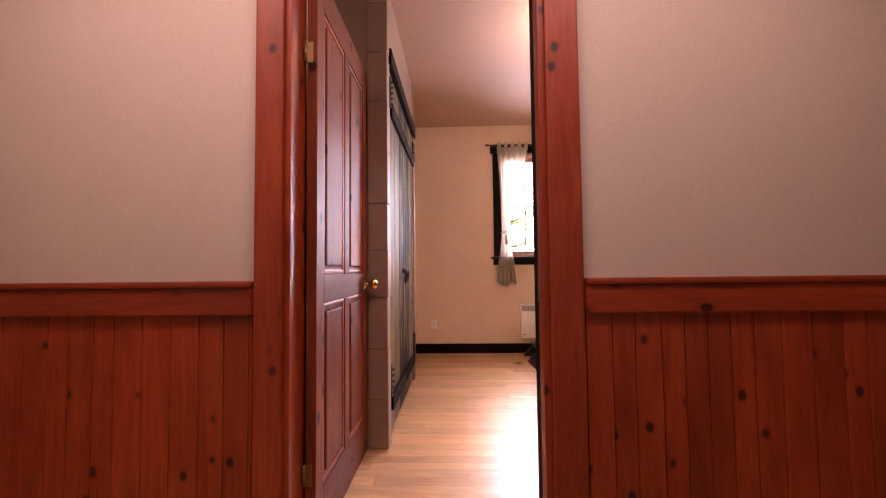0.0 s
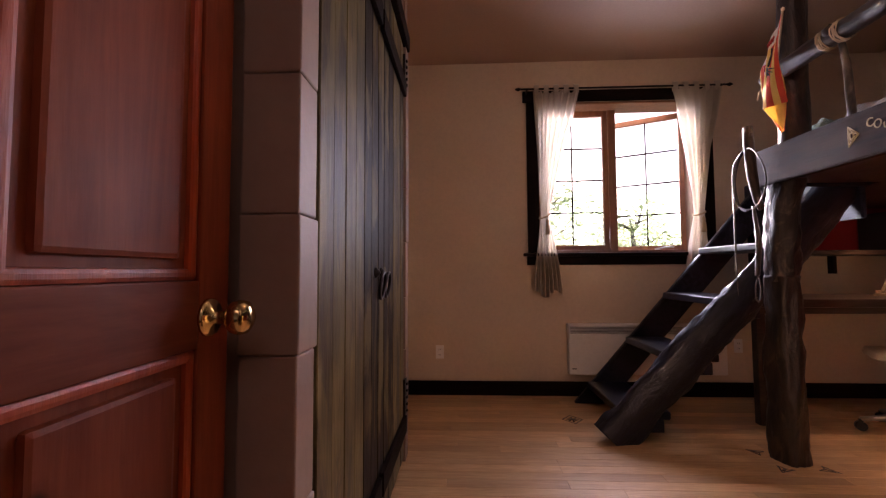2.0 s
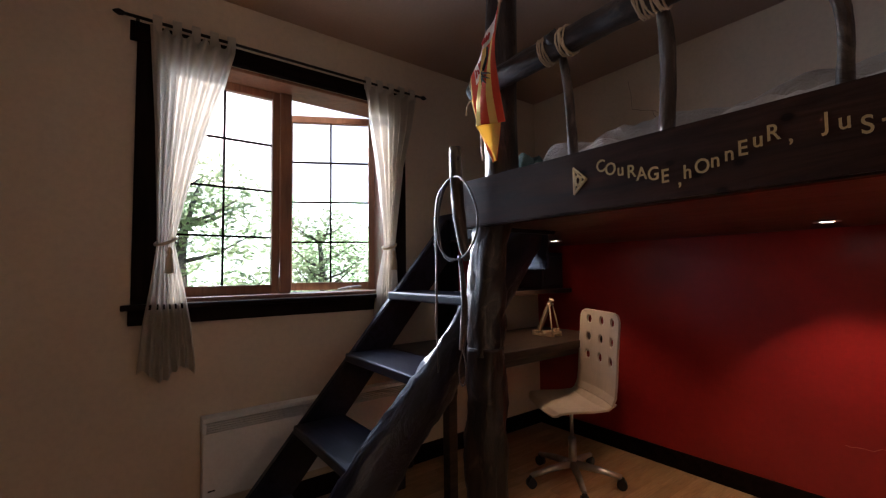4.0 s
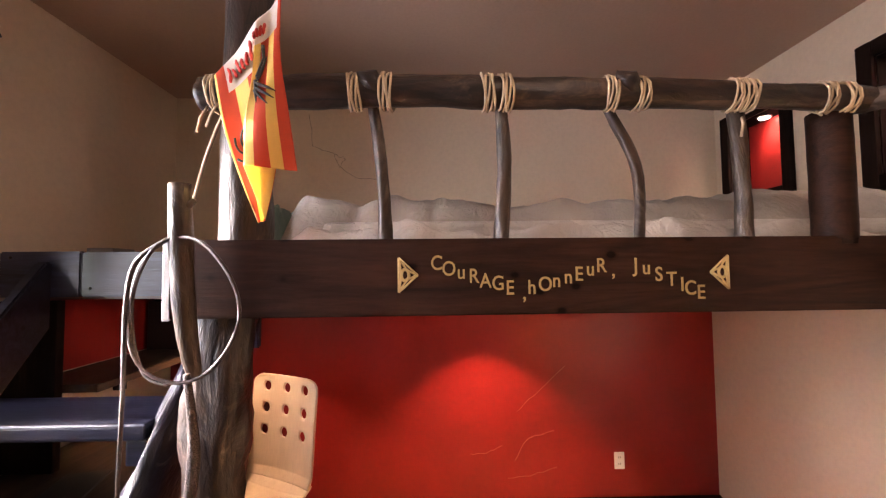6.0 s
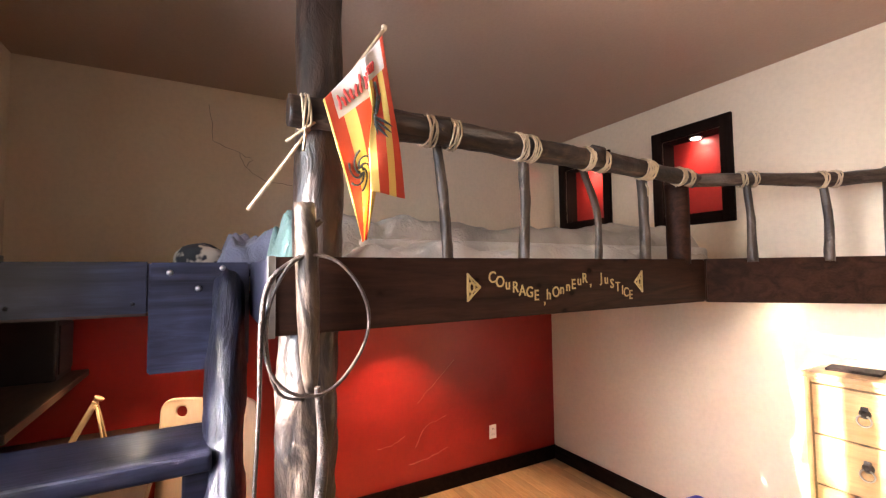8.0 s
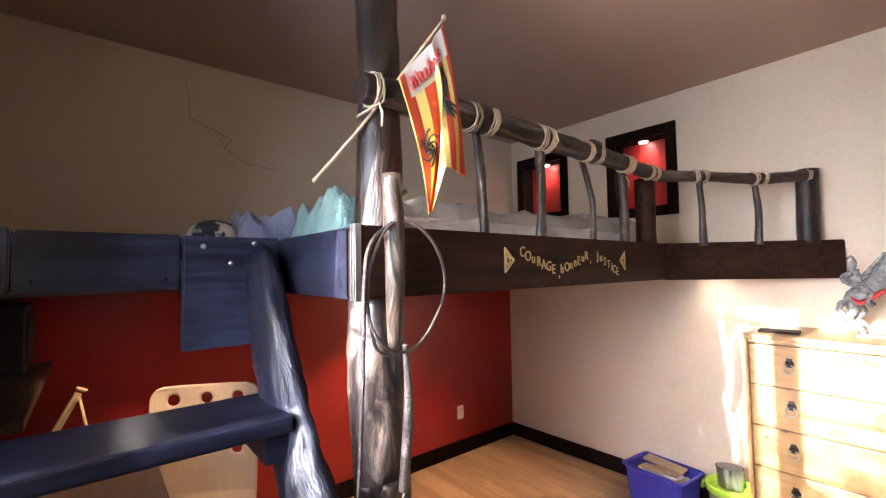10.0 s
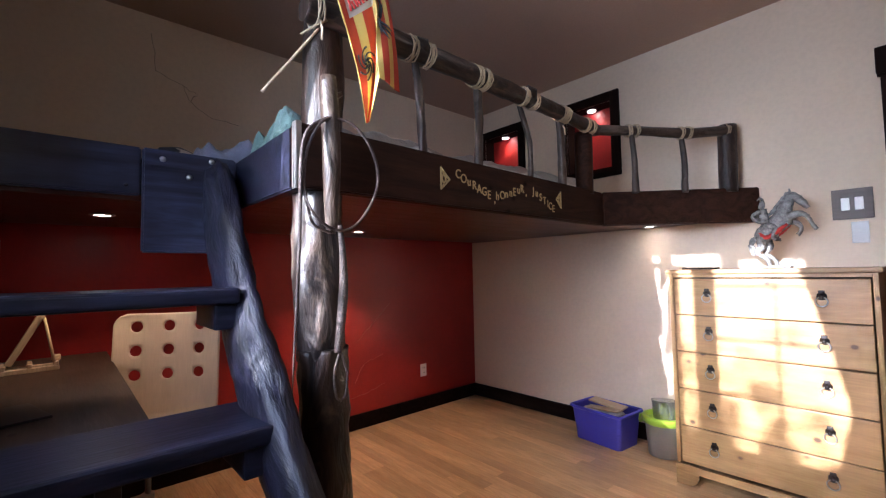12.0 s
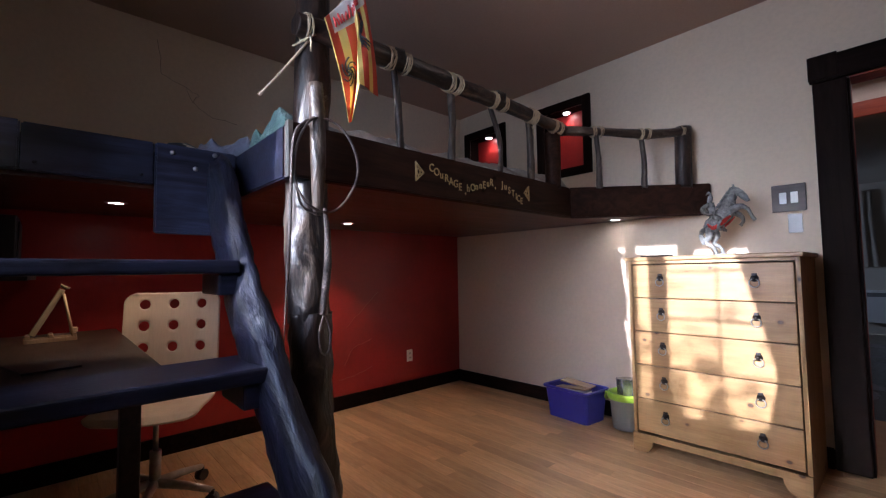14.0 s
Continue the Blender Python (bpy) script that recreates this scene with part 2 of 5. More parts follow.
M_GREYPL = paint("grey_plastic", (0.26, 0.25, 0.25), 0.35, 0.05, 3, 0.03)
M_BLACK = paint("black_plastic", (0.02, 0.02, 0.022), 0.4, 0.1, 3, 0.05)
M_GOLD = paint("gold_lettering", (0.40, 0.28, 0.11), 0.45, 0.2, 30, 0.05)
M_SPOT = glow("lamp_glow", (1.0, 0.85, 0.65), 12)
M_BURN = paint("burnt_inlay", (0.07, 0.04, 0.03), 0.45, 0.3, 20, 0.05)
M_BRANCHWOOD = wood("grey_brown_plate", (0.15, 0.11, 0.09), (0.08, 0.055, 0.045), "X", 0.5)
M_PALEGREY = paint("pale_grey_plastic", (0.5, 0.5, 0.5), 0.3, 0.05, 3, 0.03)
M_STICK = wood("pale_craft_wood", (0.66, 0.50, 0.32), (0.56, 0.40, 0.24), "Z", 0.6)
M_SHEET = cloth("white_sheet", (0.56, 0.53, 0.49), 0.25, crumple=0.8)
M_PILLOW = cloth("blue_grey_cotton", (0.22, 0.22, 0.31), 0.35, crumple=0.7)
M_PEWTER = paint("cast_pewter", (0.36, 0.36, 0.35), 0.25, 0.6, 45, 0.7, 110)
M_EMBLEM = cloth("black_print", (0.012, 0.010, 0.010), 0.2)
M_FLAGRED = cloth("red_print", (0.55, 0.04, 0.03), 0.1)
M_PINKLINE = paint("bare_plaster_line", (0.5, 0.16, 0.12), 0.8, 0.2, 20)
M_BARK = wood("tree_bark", (0.30, 0.26, 0.21), (0.18, 0.15, 0.12), "Y", 0.9, 0, 0, "UV")
M_LEAF = cloth("green_leaf", (0.50, 0.60, 0.34), 0.3, 0.9, 0.6, 3)
M_DOME = glow("frosted_lamp_glass", (1.0, 0.86, 0.7), 0.6)
M_CLEAR, cnt, cb = shader("clear_plastic", 0.12)
cb.inputs["Transmission Weight"].default_value = 0.9
cb.inputs["IOR"].default_value = 1.3


def plush():
    m, nt, b = shader("plush_fur", 0.95)
    n = noise_tex(nt, coords(nt, (1, 1, 1), vary=False), 14, 2)
    nt.links.new(ramp(nt, n, [(0.47, (0.02, 0.02, 0.025)), (0.53, (0.42, 0.35, 0.28))]), b.inputs["Base Color"])
    return m


def flag_cloth():
    m, nt, b = shader("striped_flag_cloth", 0.7)
    tc = nt.nodes.new("ShaderNodeTexCoord")
    sep = nt.nodes.new("ShaderNodeSeparateXYZ")
    nt.links.new(tc.outputs["UV"], sep.inputs[0])
    red, yellow = (0.66, 0.085, 0.035), (0.86, 0.66, 0.20)
    r = ramp(nt, sep.outputs[0], [(0.0, yellow), (0.018, red), (0.16, yellow), (0.29, red), (0.46, yellow), (0.64, red), (0.77, yellow), (0.88, red)])
    r.node.color_ramp.interpolation = "CONSTANT"
    w = ramp(nt, sep.outputs[1], [(0.0, (1, 1, 1)), (0.19, (0, 0, 0))])
    w.node.color_ramp.interpolation = "CONSTANT"
    inner = ramp(nt, sep.outputs[0], [(0.0, (0, 0, 0)), (0.10, (1, 1, 1)), (0.93, (0, 0, 0))])
    inner.node.color_ramp.interpolation = "CONSTANT"
    col = mixed(nt, "MIX", mixed(nt, "MULTIPLY", 1.0, w, inner), r, (0.78, 0.72, 0.66))
    nt.links.new(col, b.inputs["Base Color"])
    tr = nt.nodes.new("ShaderNodeBsdfTranslucent")
    nt.links.new(col, tr.inputs[0])
    mix = nt.nodes.new("ShaderNodeMixShader")
    mix.inputs[0].default_value = 0.35
    nt.links.new(b.outputs[0], mix.inputs[1])
    nt.links.new(tr.outputs[0], mix.inputs[2])
    nt.links.new(mix.outputs[0], nt.nodes["Material Output"].inputs[0])
    return m


M_PLUSH, M_FLAG = plush(), flag_cloth()


# ---- mesh helpers ----
def thing(name, label, category, m=None, group="", kind=""):
    ob = new(name)
    ob.matrix_world = m if m is not None else Matrix.Identity(4)
    return tagged(ob, label, category, group, kind)


def part(name, bm, material, parent=None, label=""):
    """Links a bmesh as one mesh object under a thing or a part."""
    me = bpy.data.meshes.new(name)
    bm.to_mesh(me)
    bm.free()
    me.materials.append(material)
    ob = new(name, me)
    ob.parent = parent
    return tagged(ob, label)


def structure(name, bm, material, label="", category=""):
    return tagged(part(name, bm, material), label, category, kind="structure")


def cuboid(bm, lo, hi, bevel=0.0, segments=2):
    lo, hi = [min(a, b) for a, b in zip(lo, hi)], [max(a, b) for a, b in zip(lo, hi)]
    v = [bm.verts.new((x, y, z)) for x in (lo[0], hi[0]) for y in (lo[1], hi[1]) for z in (lo[2], hi[2])]
    faces = [bm.faces.new([v[i] for i in q]) for q in ((0, 1, 3, 2), (4, 6, 7, 5), (0, 4, 5, 1), (2, 3, 7, 6), (0, 2, 6, 4), (1, 5, 7, 3))]
    if bevel:
        edges = {e for f in faces for e in f.edges}
        bmesh.ops.bevel(bm, geom=list(edges), offset=bevel, segments=segments, affect="EDGES", profile=0.6)
    return bm


def box(lo, hi, bevel=0.0, segments=2):
    return cuboid(bmesh.new(), lo, hi, bevel, segments)


def sheet_wall(axis, at, thick, u0, u1, z0, z1, holes=()):
    """A wall with real thickness and openings through it. axis: the axis that it runs along."""
    us = sorted({u0, u1, *[h[0] for h in holes], *[h[1] for h in holes]})
    zs = sorted({z0, z1, *[h[2] for h in holes], *[h[3] for h in holes]})
    solid = {}
    for i in range(len(us) - 1):
        for j in range(len(zs) - 1):
            u, z = (us[i] + us[i + 1]) / 2, (zs[j] + zs[j + 1]) / 2
            solid[i, j] = not any(h[0] < u < h[1] and h[2] < z < h[3] for h in holes)
    bm = bmesh.new()

    def pt(u, w, z):
        return bm.verts.new((u, at + w, z) if axis == "X" else (at + w, u, z))

    for (i, j), full in solid.items():
        if not full:
            continue
        a, b, c, d = us[i], us[i + 1], zs[j], zs[j + 1]
        bm.faces.new([pt(a, 0, c), pt(b, 0, c), pt(b, 0, d), pt(a, 0, d)])
        bm.faces.new([pt(a, thick, c), pt(a, thick, d), pt(b, thick, d), pt(b, thick, c)])
        for (di, dj), q in (((-1, 0), ((a, c), (a, d))), ((1, 0), ((b, c), (b, d))), ((0, -1), ((a, c), (b, c))), ((0, 1), ((a, d), (b, d)))):
            if not solid.get((i + di, j + dj), False):
                (p, r), (s, t) = q
                bm.faces.new([pt(p, 0, r), pt(s, 0, t), pt(s, thick, t), pt(p, thick, r)])
    bmesh.ops.remove_doubles(bm, verts=bm.verts, dist=1e-5)
    bmesh.ops.recalc_face_normals(bm, faces=bm.faces)
    return bm


def tube(points, radii, sides=12, rough=0.0, seed=0, bm=None, closed=False, step=0.0):
    """A round limb along a line of points, with UVs (round, along) and an uneven surface."""
    bm = bm or bmesh.new()
    pts = [Vector(p) for p in points]
    radii = [radii] * len(pts) if isinstance(radii, (int, float)) else list(radii)
    if step:
        fine, rs = [], []
        for i in range(len(pts) - 1):
            p0, p1, p2, p3 = pts[max(i - 1, 0)], pts[i], pts[i + 1], pts[min(i + 2, len(pts) - 1)]
            n = max(1, round((p2 - p1).length / step))
            for k in range(n):
                s = k / n
                fine.append(0.5 * (2 * p1 + (p2 - p0) * s + (2 * p0 - 5 * p1 + 4 * p2 - p3) * s * s + (3 * p1 - p0 - 3 * p2 + p3) * s ** 3))
                rs.append(radii[i] + (radii[i + 1] - radii[i]) * s)
        pts, radii = fine + [pts[-1]], rs + [radii[-1]]
    uv = bm.loops.layers.uv.verify()
    n = len(pts)
    rings, side, length, lens = [], None, 0.0, []
    for i, p in enumerate(pts):
        if closed:
            d = pts[(i + 1) % n] - pts[i - 1]
        else:
            d = pts[min(i + 1, n - 1)] - pts[max(i - 1, 0)]
        d.normalize()
        if side is None:
            side = d.orthogonal().normalized()
        side = (side - d * side.dot(d)).normalized()
        up = d.cross(side)
        if i:
            length += (p - pts[i - 1]).length
        lens.append(length)
        ring = []
        for k in range(sides):
            a = 2 * math.pi * k / sides
            w = side * math.cos(a) + up * math.sin(a)
            r = radii[i]
            if rough:
                r *= 1 + rough * (noise.noise(Vector((w.x * 1.3 + seed, w.y * 1.3, length * 4 + w.z))) + 0.6 * noise.noise(Vector((w.x * 3 + seed, w.y * 3, length * 11))) + 0.25 * noise.noise(Vector((w.x * 8 + seed, w.y * 8, length * 24 + w.z * 8))))
            ring.append(bm.verts.new(p + w * r))
        rings.append(ring)
    around = 2 * math.pi * max(radii)
    for i in range(n if closed else n - 1):
        a, b = rings[i], rings[(i + 1) % n]
        va, vb = lens[i], lens[i + 1] if i + 1 < n else lens[i] + 0.02
        for k in range(sides):
            f = bm.faces.new([a[k], a[(k + 1) % sides], b[(k + 1) % sides], b[k]])
            f.smooth = True
            for loop, (s, t) in zip(f.loops, ((k, va), (k + 1, va), (k + 1, vb), (k, vb))):
                loop[uv].uv = (s / sides * around, t)
    if not closed:
        for ring, flip in ((rings[0], True), (rings[-1], False)):
            f = bm.faces.new(list(reversed(ring)) if flip else ring)
            for loop in f.loops:
                loop[uv].uv = (loop.vert.co.x * 0.5, loop.vert.co.y * 0.5)
    return bm


def lathe(profile, sides=24, bm=None, m=None):
    """A turned shape: (radius, height) pairs about the z axis."""
    bm = bm or bmesh.new()
    rings = []
    for r, z in profile:
        ring = []
        for k in range(sides):
            a = 2 * math.pi * k / sides
            co = Vector((r * math.cos(a), r * math.sin(a), z))
            ring.append(bm.verts.new(m @ co if m else co))
        rings.append(ring)
    for a, b in zip(rings, rings[1:]):
        for k in range(sides):
            f = bm.faces.new([a[k], a[(k + 1) % sides], b[(k + 1) % sides], b[k]])
            f.smooth = True
    for ring in (rings[0], rings[-1]):
        bm.faces.new(ring)
    bmesh.ops.remove_doubles(bm, verts=bm.verts, dist=1e-6)
    bmesh.ops.recalc_face_normals(bm, faces=bm.faces)
    return bm


# ---- the large structure ----
X_EAST, Y_SOUTH, Y_NORTH, X_CLOSET, X_WEST, CEIL = 4.03, 3.02, 6.84, 0.13, -0.28, 2.9
DOOR = (-0.055, 0.86, 0.0, 2.28)
WIN = (1.12, 2.50, 1.21, 2.53)
NICHES = [(2.51, 2.91, 2.08, 2.62), (3.44, 3.87, 2.14, 2.62)]

structure("wall_south", sheet_wall("X", 2.88, 0.14, -3.0, X_EAST + 0.1, 0, CEIL, [DOOR, *NICHES]), M_WALL, "cream plaster wall with a doorway and two niches", "wall")
structure("wall_north", sheet_wall("X", Y_NORTH, 0.26, X_WEST - 0.1, X_EAST + 0.1, 0, CEIL, [WIN]), M_WALL, "cream plaster wall round the window", "wall")
structure("wall_east", sheet_wall("Y", X_EAST, 0.1, Y_SOUTH, Y_NORTH, 0, CEIL), M_WALL, "cream plaster wall above the loft", "wall")
red_wall = structure("wall_east_lower", box((X_EAST - 0.004, Y_SOUTH, 0.0), (X_EAST - 0.0005, Y_NORTH, 1.6)), M_RED, "dark red painted wall with hairline cracks", "wall")
structure("wall_north_upper_corner", box((2.905, Y_NORTH - 0.004, 1.203), (X_EAST - 0.005, Y_NORTH - 0.0005, 1.6)), M_RED, "dark red painted wall above the desk shelf", "wall")
structure("wall_west", sheet_wall("Y", X_WEST - 0.1, 0.1, Y_SOUTH, Y_NORTH, 0, CEIL), M_WALL, "cream plaster wall behind the door", "wall")
structure("ceiling", box((X_WEST - 0.1, Y_SOUTH, CEIL), (X_EAST + 0.1, Y_NORTH + 0.26, CEIL + 0.1)), M_CEIL, "tan painted ceiling", "ceiling")
structure("hall_wall_mid", sheet_wall("X", 1.68, 0.12, -3.0, X_EAST, 0, 2.6, [(-0.3, 1.4, 0, 2.32)]), M_HALL, "pale hall wall with a doorway", "wall")
structure("trim_hall_mid", box((-0.42, 1.80, 2.32), (1.52, 1.825, 2.44), 0.006), M_PINE_X, "orange pine door head", "trim")
structure("trim_hall_mid_left", box((-0.42, 1.80, 0), (-0.3, 1.825, 2.318), 0.006), M_PINE, "orange pine door casing", "trim")
structure("trim_hall_mid_right", box((1.4, 1.80, 0), (1.52, 1.825, 2.318), 0.006), M_PINE, "orange pine door casing", "trim")
structure("hall_ceiling", box((-3.0, -4.0, 2.6), (X_EAST + 0.1, 2.88, 2.7)), M_HALL, "plain hall ceiling", "ceiling")
structure("hall_wall_west", box((-3.1, -4.0, 0), (-3.0, 3.02, 2.6)), M_HALL, "plain hall wall", "wall")
structure("hall_wall_east", box((X_EAST, -4.0, 0), (X_EAST + 0.1, 2.88, 2.6)), M_HALL, "plain hall wall", "wall")
structure("hall_wall_south", box((-3.0, -4.1, 0), (X_EAST, -4.0, 2.6)), M_HALL, "pale far hall wall", "wall")
structure("hall_upper_wall", sheet_wall("X", 2.874, 0.006, -3.0, X_EAST, 0.0, 2.6, [DOOR]), M_HALL, "off-white plaster hall wall above pine boarding", "wall")
structure("floor_base", box((X_WEST - 0.1, 2.95, -0.12), (X_EAST + 0.1, Y_NORTH + 0.2, -0.012)), M_BURN, "subfloor under the maple boards", "floor")
structure("hall_strip_floor", box((-3.0, 1.74, -0.12), (X_EAST, 2.95, -0.003)), M_FLOOR, "worn maple hall floor", "floor")
structure("hall_floor", box((-3.0, -4.0, -0.12), (X_EAST, 1.74, -0.002)), M_DARKFLOOR, "dark hall floor", "floor")
structure("ground", box((-60, 7.1, -1.6), (60, 120, -1.5)), paint("garden_grass", (0.05, 0.09, 0.02), 0.9, 0.4, 0.6, 0.6, 8), "green garden ground outside the window", "ground")

# floor boards
floor_top = structure("floor", box((X_WEST, 2.95, -0.0115), (X_EAST, Y_NORTH, -0.008)), M_BURN, "honey maple strip floor", "floor")
# door casings, hall side in orange pine, room side dark
def casing(name, lo, hi, material, label, bevel=0.008):
    return structure(name, box(lo, hi, bevel), material, label, "trim")


casing("trim_hall_left", (-0.155, 2.848, 0), (-0.055, 2.874, 2.28), M_PINE, "knotty orange pine door casing")
casing("trim_hall_right", (0.86, 2.848, 0), (0.975, 2.874, 2.28), M_PINE, "knotty orange pine door casing")
casing("trim_hall_top", (-0.155, 2.848, 2.283), (0.975, 2.874, 2.41), M_PINE_X, "orange pine door head")
casing("door_jamb_left", (-0.057, 2.87, 0), (-0.034, 3.02, 2.262), M_PINE, "orange pine door jamb", 0.003)
casing("door_jamb_right", (0.838, 2.87, 0), (0.862, 2.945, 2.262), M_PINE, "orange pine door jamb", 0.003)
strike = thing("strike_plate", "small brass strike plate let into the door jamb", "strike plate", pose(0.838, 2.925, 0.967), kind="structure")
part("plate", box((-0.0025, -0.016, -0.03), (0.0, 0.016, 0.03), 0.001, 1), M_DULLBRASS, strike)
part("latch_hole", box((-0.0032, -0.007, -0.012), (-0.0026, 0.007, 0.012)), M_BLACK, strike)
casing("door_stop_right", (0.838, 2.946, 0), (0.862, 3.02, 2.262), M_TRIM_Z, "dark room-side half of the door jamb", 0.003)
casing("door_jamb_top", (-0.034, 2.87, 2.262), (0.838, 3.02, 2.284), M_PINE_X, "orange pine door jamb head", 0.003)
casing("trim_room_right", (0.848, 3.0205, 0), (1.0, 3.045, 2.268), M_TRIM_Z, "dark stained door casing")
casing("trim_room_left", (-0.19, 3.0205, 0), (-0.06, 3.045, 2.268), M_TRIM_Z, "dark stained door casing")
casing("trim_room_top", (-0.19, 3.0205, 2.27), (1.012, 3.055, 2.42), M_TRIM, "dark stained door head")

for x in (-0.195, 0.88):
    casing("trim_corner_block", (x, 3.0555, 2.28), (x + 0.135, 3.066, 2.425), M_TRIM_Z, "dark stained corner block of the door casing", 0.004)

# baseboards
def baseboard(lo, hi):
    return structure("baseboard", box(lo, hi, 0.006), M_TRIM, "dark stained baseboard", "baseboard")


baseboard((X_WEST, Y_NORTH - 0.022, 0), (X_EAST, Y_NORTH, 0.12))
def skewed(name, x0, x1, y0, y1, thick, z1, material, label, category, bevel):
    """A wall face or board running a little out of square, from (x0, y0) to (x1, y1)."""
    bm = box((0, 0, 0), (1, 1, z1))
    for v in bm.verts:
        front = y0 + (y1 - y0) * v.co.x
        v.co = Vector((x0 + (x1 - x0) * v.co.x, front - thick * (1 - v.co.y), v.co.z))
    if bevel:
        bmesh.ops.bevel(bm, geom=list(bm.edges), offset=bevel, segments=2, affect="EDGES")
    return structure(name, bm, material, label, category)


skewed("wall_south_lower", 1.0, X_EAST - 0.005, Y_SOUTH + 0.003, Y_SOUTH + 0.08, 0.06, 1.555, M_WALL, "cream plaster wall under the loft", "wall", 0.0)
skewed("baseboard", 1.0, X_EAST - 0.025, Y_SOUTH + 0.025, Y_SOUTH + 0.102, 0.021, 0.12, M_TRIM, "dark stained baseboard", "baseboard", 0.006)
baseboard((X_EAST - 0.024, Y_SOUTH, 0), (X_EAST - 0.0045, Y_NORTH - 0.023, 0.12))

# hall wainscot: pine boards, rail
def wainscot(u0, u1, name):
    wall = structure(name, box((u0, 2.866, 0), (u1, 2.8735, 0.92)), M_PINE, "knotty orange pine boarding under a chair rail", "wainscot")
    x, i = u0, 0
    rnd = random.Random(u0)
    while x < u1 - 0.01:
        w = min(rnd.choice((0.075, 0.088, 0.1)), u1 - x)
        b = part("plank", box((x + 0.001, 2.856, 0.0), (x + w - 0.001, 2.8655, 0.915), 0.002, 1), M_PINE, wall)
        x += w
        i += 1
    part("rail", box((u0, 2.836, 0.905), (u1, 2.8655, 1.0), 0.006), M_PINE_X, wall)
    part("cap", box((u0, 2.826, 1.0), (u1, 2.873, 1.022), 0.008), M_PINE_X, wall)


wainscot(-2.4, -0.157, "wainscot_left")
wainscot(0.977, 3.2, "wainscot_right")


# ---- the door ----
def panel_door():
    door = thing("door_1", "open orange pine panel door with a brass knob", "door", pose(-0.022, 2.995, 0, 0, 0, 90.5), kind="structure")
    w, h, t = 0.925, 2.255, 0.04
    stile, rails = 0.092, [(0.0, 0.22), (0.925, 1.04), (2.115, h)]
    part("stile", box((0, -t, 0.01), (stile, 0, h), 0.003), M_DOOR, door)
    part("stile", box((w - stile, -t, 0.01), (w, 0, h), 0.003), M_DOOR, door)
    mid0, mid1 = 0.427, 0.505
    for z0, z1 in rails:
        part("rail", box((stile, -t, max(z0, 0.01)), (w - stile, 0, z1), 0.003), M_DOOR_X, door)
    for z0, z1 in ((0.22, 0.925), (1.04, 2.115)):
        part("mullion", box((mid0, -t, z0), (mid1, 0, z1), 0.003), M_DOOR, door)
        for x0, x1 in ((stile, mid0), (mid1, w - stile)):
            bm = box((x0, -t + 0.012, z0), (x1, -0.012, z1))
            cuboid(bm, (x0 + 0.046, -t + 0.002, z0 + 0.034), (x1 - 0.046, -0.002, z1 - 0.034), 0.009)
            part("panel", bm, M_DOOR, door)
            for a, b in (((x0, z0), (x0 + 0.024, z1)), ((x1 - 0.024, z0), (x1, z1)), ((x0, z0), (x1, z0 + 0.02)), ((x0, z1 - 0.02), (x1, z1))):
                part("moulding", box((a[0], -t + 0.004, a[1]), (b[0], -0.004, b[1]), 0.007, 2), M_PINE, door)
    for s in (-1, 1):
        y = -t if s < 0 else 0
        m = pose(w - 0.062, y, 0.975, 90 if s < 0 else -90)
        part("knob", lathe([(0.034, 0), (0.034, 0.004), (0.03, 0.008), (0.012, 0.012), (0.011, 0.03), (0.018, 0.036), (0.028, 0.044), (0.031, 0.056), (0.028, 0.068), (0.018, 0.075), (0.004, 0.077)], 28, m=m), M_BRASS, door, "polished brass knob")
    for z in (0.3, 1.9):
        bm = tube([(-0.006, 0.004, z - 0.04), (-0.006, 0.004, z + 0.04)], 0.006, 10)
        cuboid(bm, (-0.004, -0.024, z - 0.04), (-0.0005, 0.0, z + 0.04))
        part("hinge", bm, M_DULLBRASS, door, "brass hinge")
    return door


panel_door()


